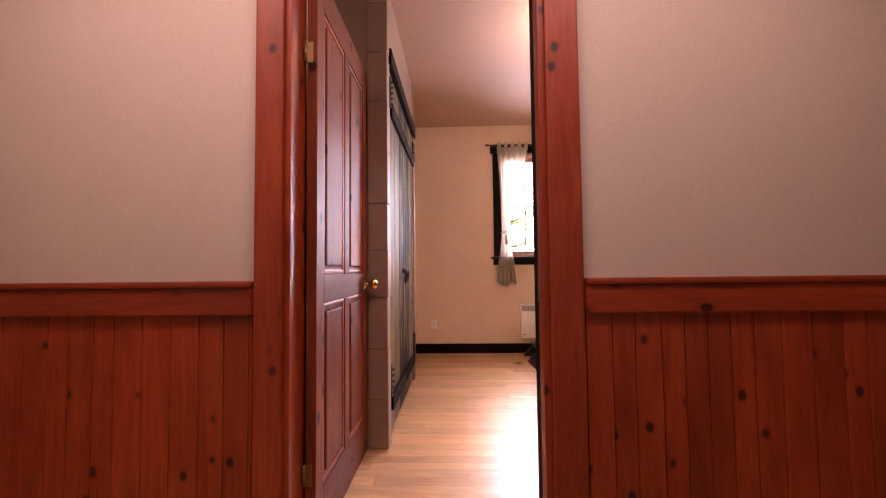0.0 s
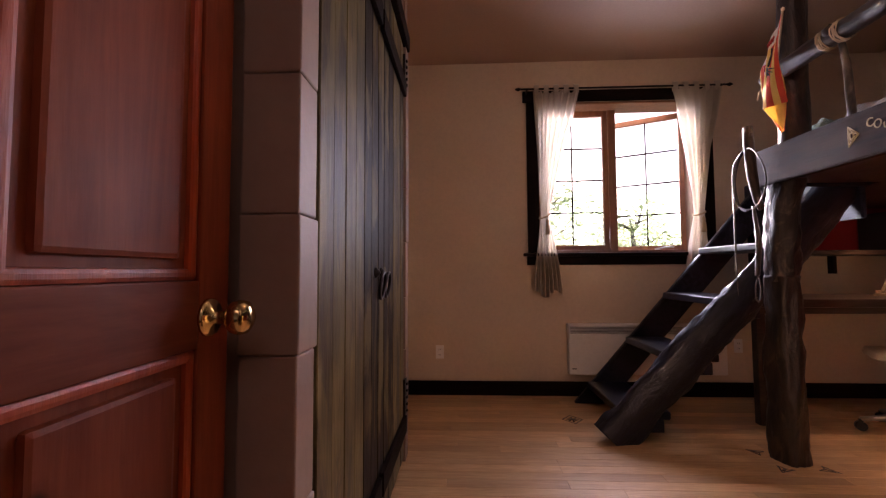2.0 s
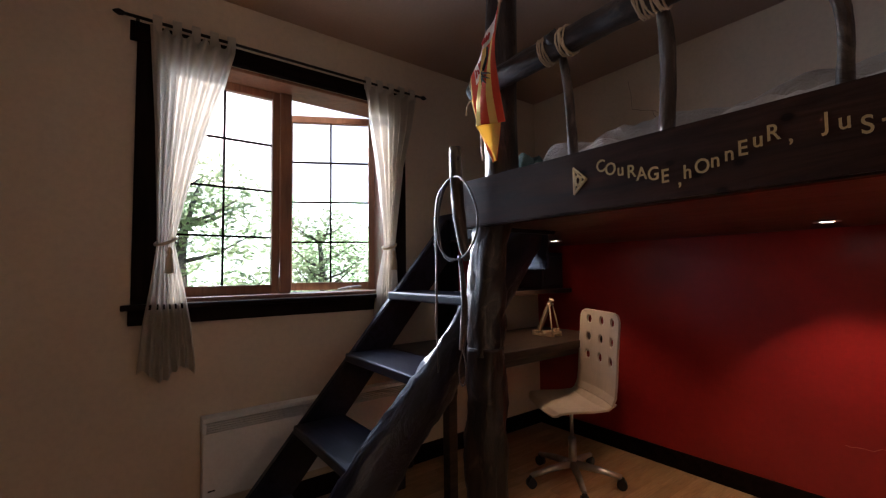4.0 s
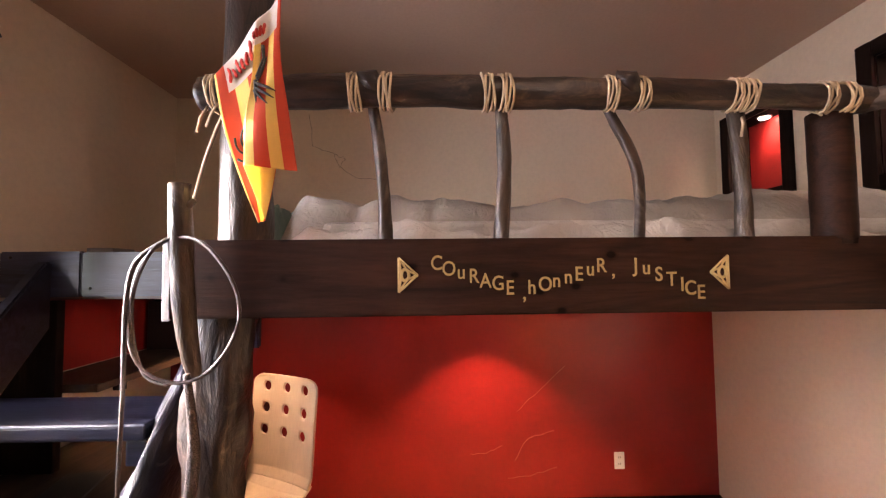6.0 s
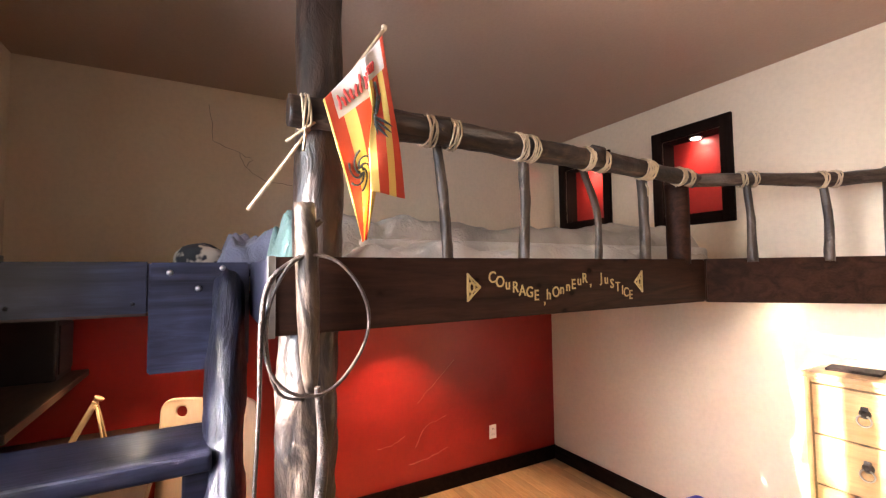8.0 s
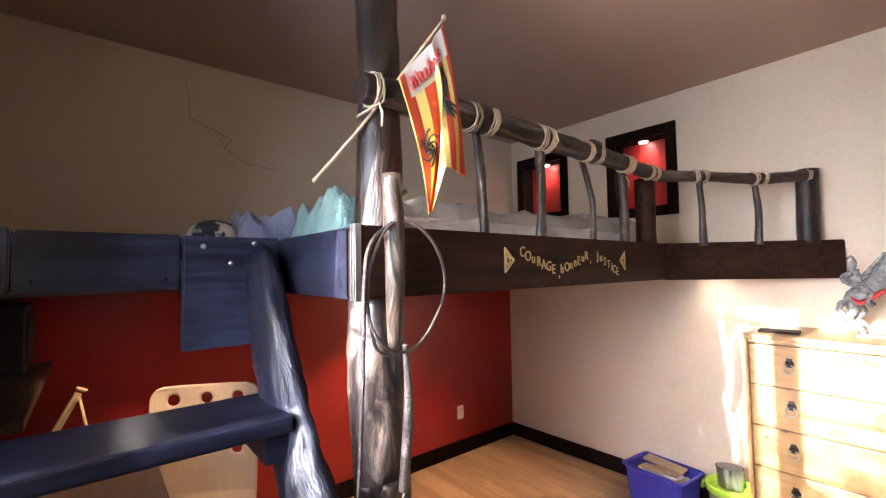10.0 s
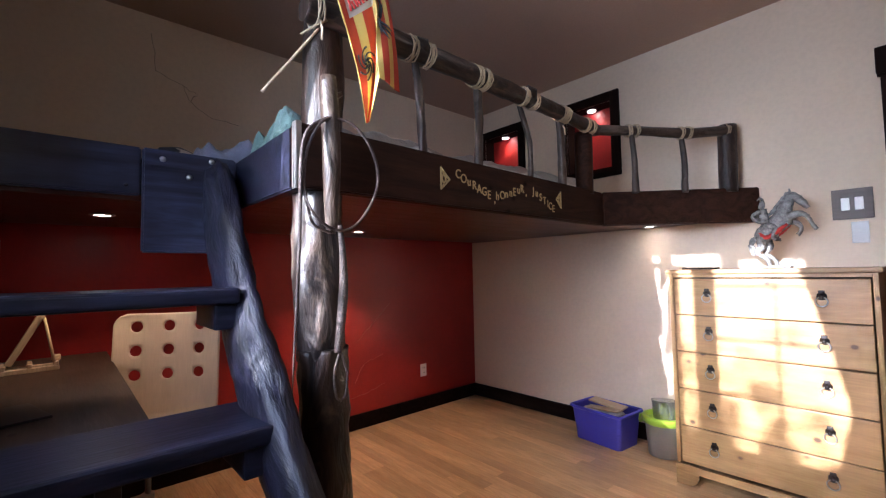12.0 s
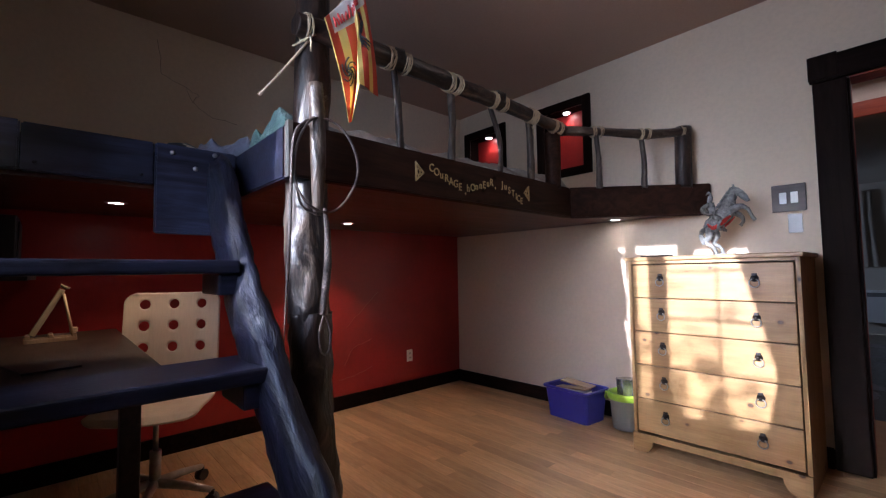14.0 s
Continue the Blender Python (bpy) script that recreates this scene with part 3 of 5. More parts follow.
# ---- closet on the west side ----
def closet():
    ob = thing("closet", "built-in closet with weathered olive plank doors and white block surround toned down for shade", "closet")
    y0, y1, top = 4.10, 5.52, 2.36
    x = X_CLOSET
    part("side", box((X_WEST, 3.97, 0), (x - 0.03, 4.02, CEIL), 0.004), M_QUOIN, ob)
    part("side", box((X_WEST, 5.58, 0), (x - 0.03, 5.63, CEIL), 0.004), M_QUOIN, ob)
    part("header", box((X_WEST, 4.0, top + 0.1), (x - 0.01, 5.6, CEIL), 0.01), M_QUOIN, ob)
    part("lintel", box((x - 0.05, 4.02, top), (x + 0.02, 5.6, top + 0.1), 0.01), M_TRIM, ob)
    for ya, yb in ((4.058, 4.097), (5.523, 5.534)):
        part("jamb", box((x - 0.06, ya, 0), (x - 0.018, yb, top), 0.003), M_TRIM_Z, ob, "dark stained jamb")
    rnd = random.Random(3)
    for y in (3.955, 5.535):
        z = 0.0
        while z < CEIL - 0.02:
            h = min(0.30 + rnd.uniform(-0.02, 0.02), CEIL - z)
            d = rnd.uniform(0, 0.006)
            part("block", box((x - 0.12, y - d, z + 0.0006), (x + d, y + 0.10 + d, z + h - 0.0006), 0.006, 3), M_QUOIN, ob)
            z += h
    for a, b in ((y0, (y0 + y1) / 2 - 0.004), ((y0 + y1) / 2 + 0.004, y1)):
        door = part("closet_door", box((x - 0.06, a, 0.03), (x - 0.035, b, top - 0.005)), M_TRIM_Z, ob)
        n = 6
        for i in range(n):
            u0, u1 = a + (b - a) * i / n, a + (b - a) * (i + 1) / n
            d = rnd.uniform(0, 0.004)
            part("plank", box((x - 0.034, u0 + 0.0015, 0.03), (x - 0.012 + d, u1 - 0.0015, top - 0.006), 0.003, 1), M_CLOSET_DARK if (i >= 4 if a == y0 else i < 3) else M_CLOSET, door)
        for z in (0.22, 2.1):
            part("brace", box((x - 0.008, a + 0.01, z - 0.045), (x + 0.012, b - 0.01, z + 0.045), 0.005), M_TRIM, door)
        yh = a + 0.0 if a == y0 else b
        for z in (0.36, 2.2):
            bm = box((x - 0.01, yh - 0.03, z - 0.1), (x + 0.006, yh + 0.03, z + 0.1), 0.003)
            for k in range(5):
                cuboid(bm, (x + 0.006, yh - 0.008, z - 0.08 + k * 0.036), (x + 0.016, yh + 0.008, z - 0.066 + k * 0.036), 0.003)
            part("hinge", bm, M_IRON, door, "black iron hinge")
        yk = b - 0.05 if a == y0 else a + 0.05
        ring = [(x + 0.018 + 0.006 * math.cos(t), yk + 0.045 * math.sin(t), 1.0 + 0.05 * math.cos(t)) for t in [2 * math.pi * i / 24 for i in range(24)]]
        bm = tube(ring, 0.0065, 8, closed=True)
        lathe([(0.022, 0), (0.022, 0.006), (0.01, 0.016), (0.004, 0.022)], 12, bm, pose(x - 0.012, yk, 1.05, 0, 90))
        part("ring_handle", bm, M_IRON, door, "black iron ring handle")
    return ob


closet()


# ---- the window ----
def window():
    win = thing("window_1", "pine casement window with one sash open outward", "window", kind="structure")
    x0, x1, z0, z1 = WIN
    yi, yo = Y_NORTH, Y_NORTH + 0.17
    part("casing", box((x0 - 0.10, yi - 0.022, z0), (x0, yi, z1), 0.006), M_TRIM_Z, win, "dark stained casing")
    part("casing", box((x1, yi - 0.022, z0), (x1 + 0.10, yi, z1), 0.006), M_TRIM_Z, win, "dark stained casing")
    part("casing", box((x0 - 0.13, yi - 0.026, z1 + 0.002), (x1 + 0.13, yi, z1 + 0.10), 0.006), M_TRIM, win, "dark stained casing")
    part("apron", box((x0 - 0.11, yi - 0.022, z0 - 0.105), (x1 + 0.11, yi, z0 - 0.03), 0.006), M_TRIM, win, "dark stained apron")
    part("sill", box((x0 - 0.14, yi - 0.05, z0 - 0.03), (x1 + 0.14, yi + 0.0, z0 - 0.003), 0.006), M_TRIM, win, "dark stained sill")
    for lo, hi in (((x0, yi - 0.002, z0), (x0 + 0.02, yo + 0.07, z1)), ((x1 - 0.02, yi - 0.002, z0), (x1, yo + 0.07, z1)), ((x0 + 0.02, yi - 0.002, z1 - 0.02), (x1 - 0.02, yo + 0.07, z1)), ((x0 + 0.02, yi - 0.002, z0), (x1 - 0.02, yo + 0.07, z0 + 0.02))):
        part("jamb", box(lo, hi, 0.003), M_SASH, win)
    xm = (x0 + x1) / 2
    part("mullion", box((xm - 0.035, yo - 0.02, z0 + 0.02), (xm + 0.035, yo + 0.06, z1 - 0.02), 0.006), M_SASH, win)

    def sash(w, h, name, label, m):
        s = part(name, box((0, 0, 0), (0.045, 0.04, h), 0.004), M_SASH, win, label)
        s.matrix_world = m
        for lo, hi in (((w - 0.045, 0, 0), (w, 0.04, h)), ((0.045, 0, 0), (w - 0.045, 0.04, 0.055)), ((0.045, 0, h - 0.05), (w - 0.045, 0.04, h))):
            part("sash_rail", box(lo, hi, 0.004), M_SASH, s)
        part("muntin", box((w / 2 - 0.006, 0.012, 0.055), (w / 2 + 0.006, 0.03, h - 0.05), 0.002), M_TRIM_Z, s)
        for k in range(1, 4):
            z = 0.055 + (h - 0.105) * k / 4
            part("muntin", box((0.045, 0.012, z - 0.006), (w - 0.045, 0.03, z + 0.006), 0.002), M_TRIM, s)
        pane = part("pane", box((0.04, 0.018, 0.05), (w - 0.04, 0.023, h - 0.045)), M_GLASS, s)
        pane.visible_shadow = False
        return s

    w, h = xm - 0.035 - x0 - 0.02, z1 - z0 - 0.04
    sash(w, h, "fixed_sash", "closed pine sash", pose(x0 + 0.02, yo, z0 + 0.02))
    sash(w, h, "open_sash", "pine sash swung outward", pose(x1 - 0.02, yo + 0.06, z0 + 0.02, 0, 0, 180 - 28) @ pose(0, -0.04, 0))
    part("crank", tube([(xm + 0.35, yo - 0.02, z0 + 0.03), (xm + 0.42, yo - 0.06, z0 + 0.045), (xm + 0.5, yo - 0.06, z0 + 0.05)], 0.008, 8), M_STEEL, win)
    return win


M_GLASS, gnt, gb = shader("window_glass", 0.0)
gb.inputs["Transmission Weight"].default_value = 1.0
gb.inputs["IOR"].default_value = 1.45
window()


# ---- loft ----
BEAM_X, LZ0, LZ1 = 2.21, 1.545, 1.757
P_NOTCH, P_POST, P_CORNER, P_WALL = (2.85, 5.752), (2.21, 5.752), (2.255, 3.70), (1.555, 3.05)
DECK = [(2.27, 5.70), (2.30, 3.73), (1.62, 3.025), (X_EAST - 0.006, 3.025), (X_EAST - 0.006, Y_NORTH - 0.004), (2.90, Y_NORTH - 0.004), (2.90, 5.70)]


def board(a, b, z0, z1, thick, inward, bevel=0.006):
    """An upright board from a to b in plan; its thickness lies to the left of the way a to b times inward."""
    a, b = Vector((*a, 0)), Vector((*b, 0))
    d = (b - a)
    n = Vector((-d.y, d.x, 0)).normalized() * thick * inward
    bm = box((0, 0, z0), (1, 1, z1))
    for v in bm.verts:
        v.co = Vector((*(a + d * v.co.x + n * v.co.y).xy, v.co.z))
    bmesh.ops.recalc_face_normals(bm, faces=bm.faces)
    bmesh.ops.bevel(bm, geom=list(bm.edges), offset=bevel, segments=2, affect="EDGES")
    return bm


def clipped(poly, axis, lo, hi, z0, z1):
    bm = bmesh.new()
    f = bm.faces.new([bm.verts.new((x, y, z0)) for x, y in poly])
    n = Vector((1, 0, 0)) if axis == "X" else Vector((0, 1, 0))
    for at, s in ((lo, -1), (hi, 1)):
        bmesh.ops.bisect_plane(bm, geom=bm.verts[:] + bm.edges[:] + bm.faces[:], plane_co=n * at, plane_no=n * s, clear_outer=True)
    if bm.faces:
        r = bmesh.ops.extrude_face_region(bm, geom=bm.faces[:])
        for v in r["geom"]:
            if isinstance(v, bmesh.types.BMVert):
                v.co.z = z1
        bmesh.ops.recalc_face_normals(bm, faces=bm.faces)
    return bm


loft = thing("loft_platform", "dark stained timber loft bed platform with gold lettering", "loft bed")
part("beam", board(P_POST, P_CORNER, LZ0, LZ1, 0.05, 1), M_BEAM, loft)
part("beam", board(P_CORNER, P_WALL, LZ0 - 0.004, LZ1 + 0.002, 0.05, 1), M_BEAM, loft)
part("beam", board((P_NOTCH[0], P_NOTCH[1] - 0.0), (P_POST[0] + 0.052, P_POST[1] - 0.0), LZ0, LZ1 - 0.003, 0.05, 1), M_STAIR, loft, "blue-black stained beam")
part("side_board", board((2.85, 6.085), (2.85, 6.50), 1.575, 1.76, 0.03, -1), M_STAIR_X, loft, "blue-black side board")
part("side_board", board((2.85, 6.503), (2.85, 6.838), 1.575, 1.765, 0.03, -1), M_STAIR_X, loft, "blue-black side board")
part("end_plate", board((2.83, 5.756), (2.83, 6.083), 1.36, 1.757, 0.03, -1), M_STAIR_X, loft, "blue-black stained bolted plate")
for y, z in ((5.85, 1.735), (6.02, 1.72), (5.93, 1.66)):
    part("bolt", lathe([(0.011, 0), (0.0105, 0.004), (0.006, 0.007), (0.001, 0.008)], 12, m=pose(2.829, y, z, 0, -90)), M_STEEL, loft, "round steel bolt head")
for y, z in ((6.13, 1.61), (6.46, 1.61), (6.79, 1.74)):
    part("bolt", lathe([(0.007, 0), (0.0065, 0.003), (0.001, 0.005)], 10, m=pose(2.849, y, z, 0, -90)), M_IRON, loft, "small dark bolt head")
for x0, x1 in ((2.214, 2.226), (2.231, 2.238)):
    part("corner_strip", box((x0, 5.7525, LZ0 - 0.004), (x1, 5.757, LZ1 + 0.002), 0.0015), M_STEEL, loft, "bright steel corner strip")
part("corner_strip", box((2.2045, 5.738, LZ0 - 0.004), (2.2095, 5.757, LZ1 + 0.002), 0.0015), M_STEEL, loft, "bright steel corner strip")
x = 1.55
while x < X_EAST:
    bm = clipped(DECK, "X", x + 0.001, x + 0.139, 1.562, 1.585)
    if bm.faces:
        part("soffit_board", bm, M_SOFFIT, loft)
    else:
        bm.free()
    x += 0.14
part("deck", clipped(DECK, "X", 0, 5, 1.70, 1.73), M_TRIM, loft)

# log post
post = thing("log_post", "dark peeled log post from floor to ceiling", "post")
part("trunk", tube([(2.26, 5.625, 0), (2.255, 5.63, 0.35), (2.268, 5.64, 0.75), (2.272, 5.643, 1.02)], [0.088, 0.092, 0.082, 0.082], 30, 0.24, 3, step=0.025), M_LOG, post)
part("bare_trunk", tube([(2.272, 5.643, 0.985), (2.275, 5.645, 1.2), (2.31, 5.635, 1.55), (2.325, 5.62, 1.73)], [0.079, 0.083, 0.08, 0.074], 30, 0.24, 4, step=0.025), M_LOGBARE, post, "bare worn wood stretch")
part("upper_trunk", tube([(2.345, 5.60, 1.73), (2.345, 5.595, 2.2), (2.37, 5.59, CEIL)], [0.078, 0.072, 0.07], 20, 0.12, 5, step=0.06), M_LOG, post)

# railing
rail = thing("loft_railing", "rough branch railing lashed with jute rope", "railing")
RAIL = [(2.275, 5.70, 2.185), (2.262, 5.2, 2.185), (2.25, 4.8, 2.175), (2.25, 4.3, 2.17), (2.25, 3.76, 2.155)]
part("rail", tube(RAIL, [0.046, 0.046, 0.044, 0.04, 0.036], 22, 0.2, 9, step=0.025), M_LOG, rail)
RAIL2 = [(2.28, 3.80, 2.15), (2.07, 3.58, 2.14), (1.88, 3.36, 2.12), (1.66, 3.11, 2.135)]
part("rail", tube(RAIL2, [0.032, 0.03, 0.032, 0.034], 18, 0.24, 19, step=0.025), M_BRANCH, rail)


def baluster(x, y, top, r, bend, seed):
    part("baluster", tube([(x, y, 1.74), (x + bend[0], y + bend[1], 1.95), (x + bend[2], y + bend[3], top)], [r * 1.12, r, r * 0.92], 12, 0.34, seed, step=0.02), M_BRANCH, rail)


baluster(2.285, 5.17, 2.16, 0.017, (0.0, 0.01, 0.0, 0.04), 1)
baluster(2.28, 4.84, 2.15, 0.02, (0.0, -0.015, 0.0, -0.005), 2)
baluster(2.275, 4.44, 2.14, 0.015, (0.0, 0.0, 0.0, 0.08), 3)
baluster(2.275, 4.13, 2.14, 0.022, (0.0, 0.0, 0.0, 0.015), 4)
baluster(2.085, 3.60, 2.16, 0.018, (0.0, 0.0, 0.01, 0.015), 5)
baluster(1.88, 3.35, 2.16, 0.018, (0.0, 0.0, 0.01, 0.01), 6)
part("corner_post", tube([(2.30, 3.84, 1.735), (2.30, 3.84, 2.13)], 0.055, 14, 0.05, 7, step=0.05), M_BEAM, rail)
part("end_post", tube([(1.70, 3.13, 1.735), (1.695, 3.12, 2.17)], 0.055, 14, 0.06, 8, step=0.05), M_LOG, rail)


# ---- stairs ----
stair = thing("loft_stair", "log ladder stair with blue-black stained treads", "stairs")
bm = tube([(1.36, 5.845, 0.01), (1.91, 5.848, 0.60), (2.19, 5.858, 0.885), (2.42, 5.855, 1.125), (2.80, 5.812, 1.595), (2.85, 5.808, 1.65)], [0.125, 0.122, 0.115, 0.122, 0.118, 0.09], 22, 0.24, 21, step=0.035)
for v in bm.verts:
    v.co.y = 5.845 + (v.co.y - 5.845) * 0.47
part("stringer", bm, M_LOGBLUE, stair, "split log stringer")
bm = bmesh.new()
side = bm.faces.new([bm.verts.new((x, 6.61, z)) for x, z in ((1.335, 0.002), (1.60, 0.002), (2.845, 1.448), (2.845, 1.72), (2.815, 1.72))])
for v in bmesh.ops.extrude_face_region(bm, geom=[side])["geom"]:
    if isinstance(v, bmesh.types.BMVert):
        v.co.y += 0.05
bmesh.ops.recalc_face_normals(bm, faces=bm.faces)
bmesh.ops.bevel(bm, geom=list(bm.edges), offset=0.008, segments=2, affect="EDGES")
part("stringer", bm, M_STAIR, stair)
for i, (xn, z) in enumerate(((1.44, 0.175), (1.745, 0.53), (2.045, 0.88), (2.335, 1.23))):
    part("tread", box((xn, 5.88, z - 0.05), (xn + 0.30, 6.62, z), 0.012, 3), M_STAIR, stair)
    part("cleat", box((xn + 0.02, 5.885, z - 0.13), (xn + 0.26, 5.95, z - 0.051), 0.008), M_STAIR, stair)

# ---- dresser ----
def dresser():
    d = thing("dresser", "clear pine chest of five drawers with iron ring pulls", "dresser", pose(1.035, 3.05, 0))
    w, dep, h = 0.895, 0.5, 1.25
    for x in (0, w - 0.022):
        part("side", box((x, 0, 0), (x + 0.022, dep, h - 0.025), 0.003), M_DRESSER_Z, d)
    part("top", box((-0.015, -0.005, h - 0.025), (w + 0.015, dep + 0.015, h), 0.006), M_DRESSER, d)
    part("back", box((0.022, 0.0, 0.05), (w - 0.022, 0.008, h - 0.026)), M_DRESSER_Z, d)
    part("rail", box((0.022, 0.02, h - 0.045), (w - 0.022, dep - 0.004, h - 0.026)), M_DRESSER, d)
    bm = bmesh.new()
    base, n = 0.115, 16
    pts = [(0.0, 0.0), (0.06, 0.0)] + [(0.06 + 0.06 * math.sin(math.pi / 2 * i / n), 0.075 * (1 - math.cos(math.pi / 2 * i / n))) for i in range(1, n + 1)]
    pts = pts + [(w - x, z) for x, z in reversed(pts)] + [(w, base), (0, base)]
    f = bm.faces.new([bm.verts.new((x, dep - 0.002, z)) for x, z in pts])
    r = bmesh.ops.extrude_face_region(bm, geom=[f])
    for v in r["geom"]:
        if isinstance(v, bmesh.types.BMVert):
            v.co.y += 0.02
    bmesh.ops.recalc_face_normals(bm, faces=bm.faces)
    part("base", bm, M_DRESSER, d)
    rows = 5
    z0, step = 0.122, (h - 0.05 - 0.122) / rows
    for i in range(rows):
        a, b = z0 + i * step + 0.003, z0 + (i + 1) * step - 0.003
        dr = part("drawer", box((0.027, 0.03, a), (w - 0.027, dep - 0.002, b), 0.004), M_DRESSER, d)
        for xk in (0.2, w - 0.2):
            zc = (a + b) / 2 + 0.02
            bm = lathe([(0.02, 0), (0.019, 0.006), (0.012, 0.012), (0.009, 0.02), (0.003, 0.024)], 14, m=pose(xk, dep - 0.002, zc, -90))
            cuboid(bm, (xk - 0.012, dep - 0.002, zc + 0.008), (xk + 0.012, dep + 0.008, zc + 0.028), 0.004)
            ring = [(xk + 0.023 * math.sin(t), dep + 0.012, zc - 0.026 + 0.023 * math.cos(t)) for t in [2 * math.pi * k / 18 for k in range(18)]]
            part("pull_plate", bm, M_IRON, dr, "black iron pull plate")
            part("ring_pull", tube(ring, 0.0034, 8, closed=True), M_STEEL, dr, "steel ring pull")
    return d


dresser()


# ---- swivel chair ----
def chair():
    c = thing("swivel_chair", "pale birch swivel chair with round holes in its back", "chair", pose(3.32, 5.985, 0, 0, 0, 62))
    # the seat faces +y in its own frame
    prof = [(0.21, 0.47), (0.18, 0.495), (0.1, 0.50), (-0.02, 0.495), (-0.12, 0.50), (-0.17, 0.53), (-0.195, 0.58), (-0.205, 0.66), (-0.215, 0.8), (-0.23, 0.96), (-0.24, 1.08)]
    hole_z = (0.775, 0.895, 1.015)
    bm = bmesh.new()
    nx = 52
    half = 0.243
    rows = []
    fine = []
    for (a, b), (e, g) in zip(prof, prof[1:]):
        for k in range(12):
            s = k / 12
            fine.append((a + (e - a) * s, b + (g - b) * s))
    fine.append(prof[-1])
    m = len(fine)
    for j, (y, z) in enumerate(fine):
        wid = half
        if z > 1.02 and j > m / 2:
            wid = half - 0.06 + math.sqrt(max(0, 0.06 ** 2 - (max(z - 1.02, 0)) ** 2))
        if j < 12:
            wid = half - 0.05 * (1 - j / 12) ** 2
        row = []
        for i in range(nx + 1):
            u = -1 + 2 * i / nx
            bow = 0.025 * u * u
            row.append(bm.verts.new((u * wid, y + (bow if j > m / 2 else 0), z + (bow * 0.6 if j <= m / 2 else 0))))
        rows.append(row)
    holes = [(hx, hz) for hx in (-0.145, 0.0, 0.145) for hz in hole_z]
    edge = {}
    for j in range(m - 1):
        for i in range(nx):
            q = [rows[j][i], rows[j][i + 1], rows[j + 1][i + 1], rows[j + 1][i]]
            cx, cz = sum(v.co.x for v in q) / 4, sum(v.co.z for v in q) / 4
            back = j > m / 2
            if back and any((cx - hx) ** 2 + (cz - hz) ** 2 < 0.027 ** 2 for hx, hz in holes):
                continue
            bm.faces.new(q).smooth = True
    for e in bm.edges:
        if len(e.link_faces) == 1:
            for v in e.verts:
                for hx, hz in holes:
                    d = math.hypot(v.co.x - hx, v.co.z - hz)
                    if 0 < d < 0.045 and v.co.y < -0.15:
                        v.co.x, v.co.z = hx + (v.co.x - hx) * 0.027 / d, hz + (v.co.z - hz) * 0.027 / d
    bmesh.ops.delete(bm, geom=[v for v in bm.verts if not v.link_faces], context="VERTS")
    shell = part("seat_shell", bm, M_CHAIR, c)
    mod = shell.modifiers.new("thick", "SOLIDIFY")
    mod.thickness, mod.offset = 0.013, 0
    part("gas_column", tube([(0, 0, 0.1), (0, 0, 0.28)], 0.026, 16), M_STEEL, c, "grey steel column")
    part("piston", tube([(0, 0, 0.28), (0, 0, 0.475)], 0.012, 14), M_STEEL, c, "steel piston")
    part("seat_plate", box((-0.09, -0.11, 0.468), (0.09, 0.09, 0.488), 0.006), M_STEEL, c)
    for k in range(5):
        a = 2 * math.pi * k / 5 + 0.4
        ca, sa = math.cos(a), math.sin(a)
        leg = part("leg", tube([(0.02 * ca, 0.02 * sa, 0.115), (0.16 * ca, 0.16 * sa, 0.10), (0.29 * ca, 0.29 * sa, 0.075)], [0.024, 0.02, 0.015], 10), M_STEEL, c)
        bm = tube([(0.29 * ca - 0.02 * sa, 0.29 * sa + 0.02 * ca, 0.031), (0.29 * ca + 0.02 * sa, 0.29 * sa - 0.02 * ca, 0.031)], 0.03, 16)
        cuboid(bm, (0.29 * ca - 0.012, 0.29 * sa - 0.012, 0.03), (0.29 * ca + 0.012, 0.29 * sa + 0.012, 0.075), 0.004)
        part("caster", bm, M_BLACK, leg, "black caster")
    return c


chair()

# ---- desk ----
desk = thing("desk", "dark stained plank desk built in against the window wall", "desk")
part("top", box((2.42, 6.10, 0.80), (X_EAST - 0.03, Y_NORTH - 0.03, 0.855), 0.008), M_DESK, desk)
part("apron", box((2.46, 6.13, 0.755), (X_EAST - 0.05, 6.155, 0.80), 0.004), M_DESK, desk)
part("leg", box((2.46, 6.16, 0), (2.52, 6.22, 0.80), 0.006), M_DESK, desk)


# ---- fittings of the room ----
def outlet(m, label="white wall outlet with a cover plate"):
    o = thing("wall_outlet", label, "outlet", m)
    part("plate", box((-0.035, -0.006, -0.057), (0.035, 0, 0.057), 0.003), M_WHITE, o)
    for z in (-0.022, 0.022):
        s = part("socket", box((-0.016, -0.008, z - 0.014), (0.016, -0.006, z + 0.014), 0.003), M_WHITE, o)
        part("slots", cuboid(box((-0.008, -0.0085, z - 0.005), (-0.005, -0.0079, z + 0.007)), (0.005, -0.0085, z - 0.005), (0.008, -0.0079, z + 0.007)), M_BLACK, s)
    return o


outlet(pose(0.252, Y_NORTH, 0.362))
outlet(pose(X_EAST - 0.0045, 3.785, 0.36, 0, 0, -90))
outlet(pose(2.75, Y_NORTH, 0.42))

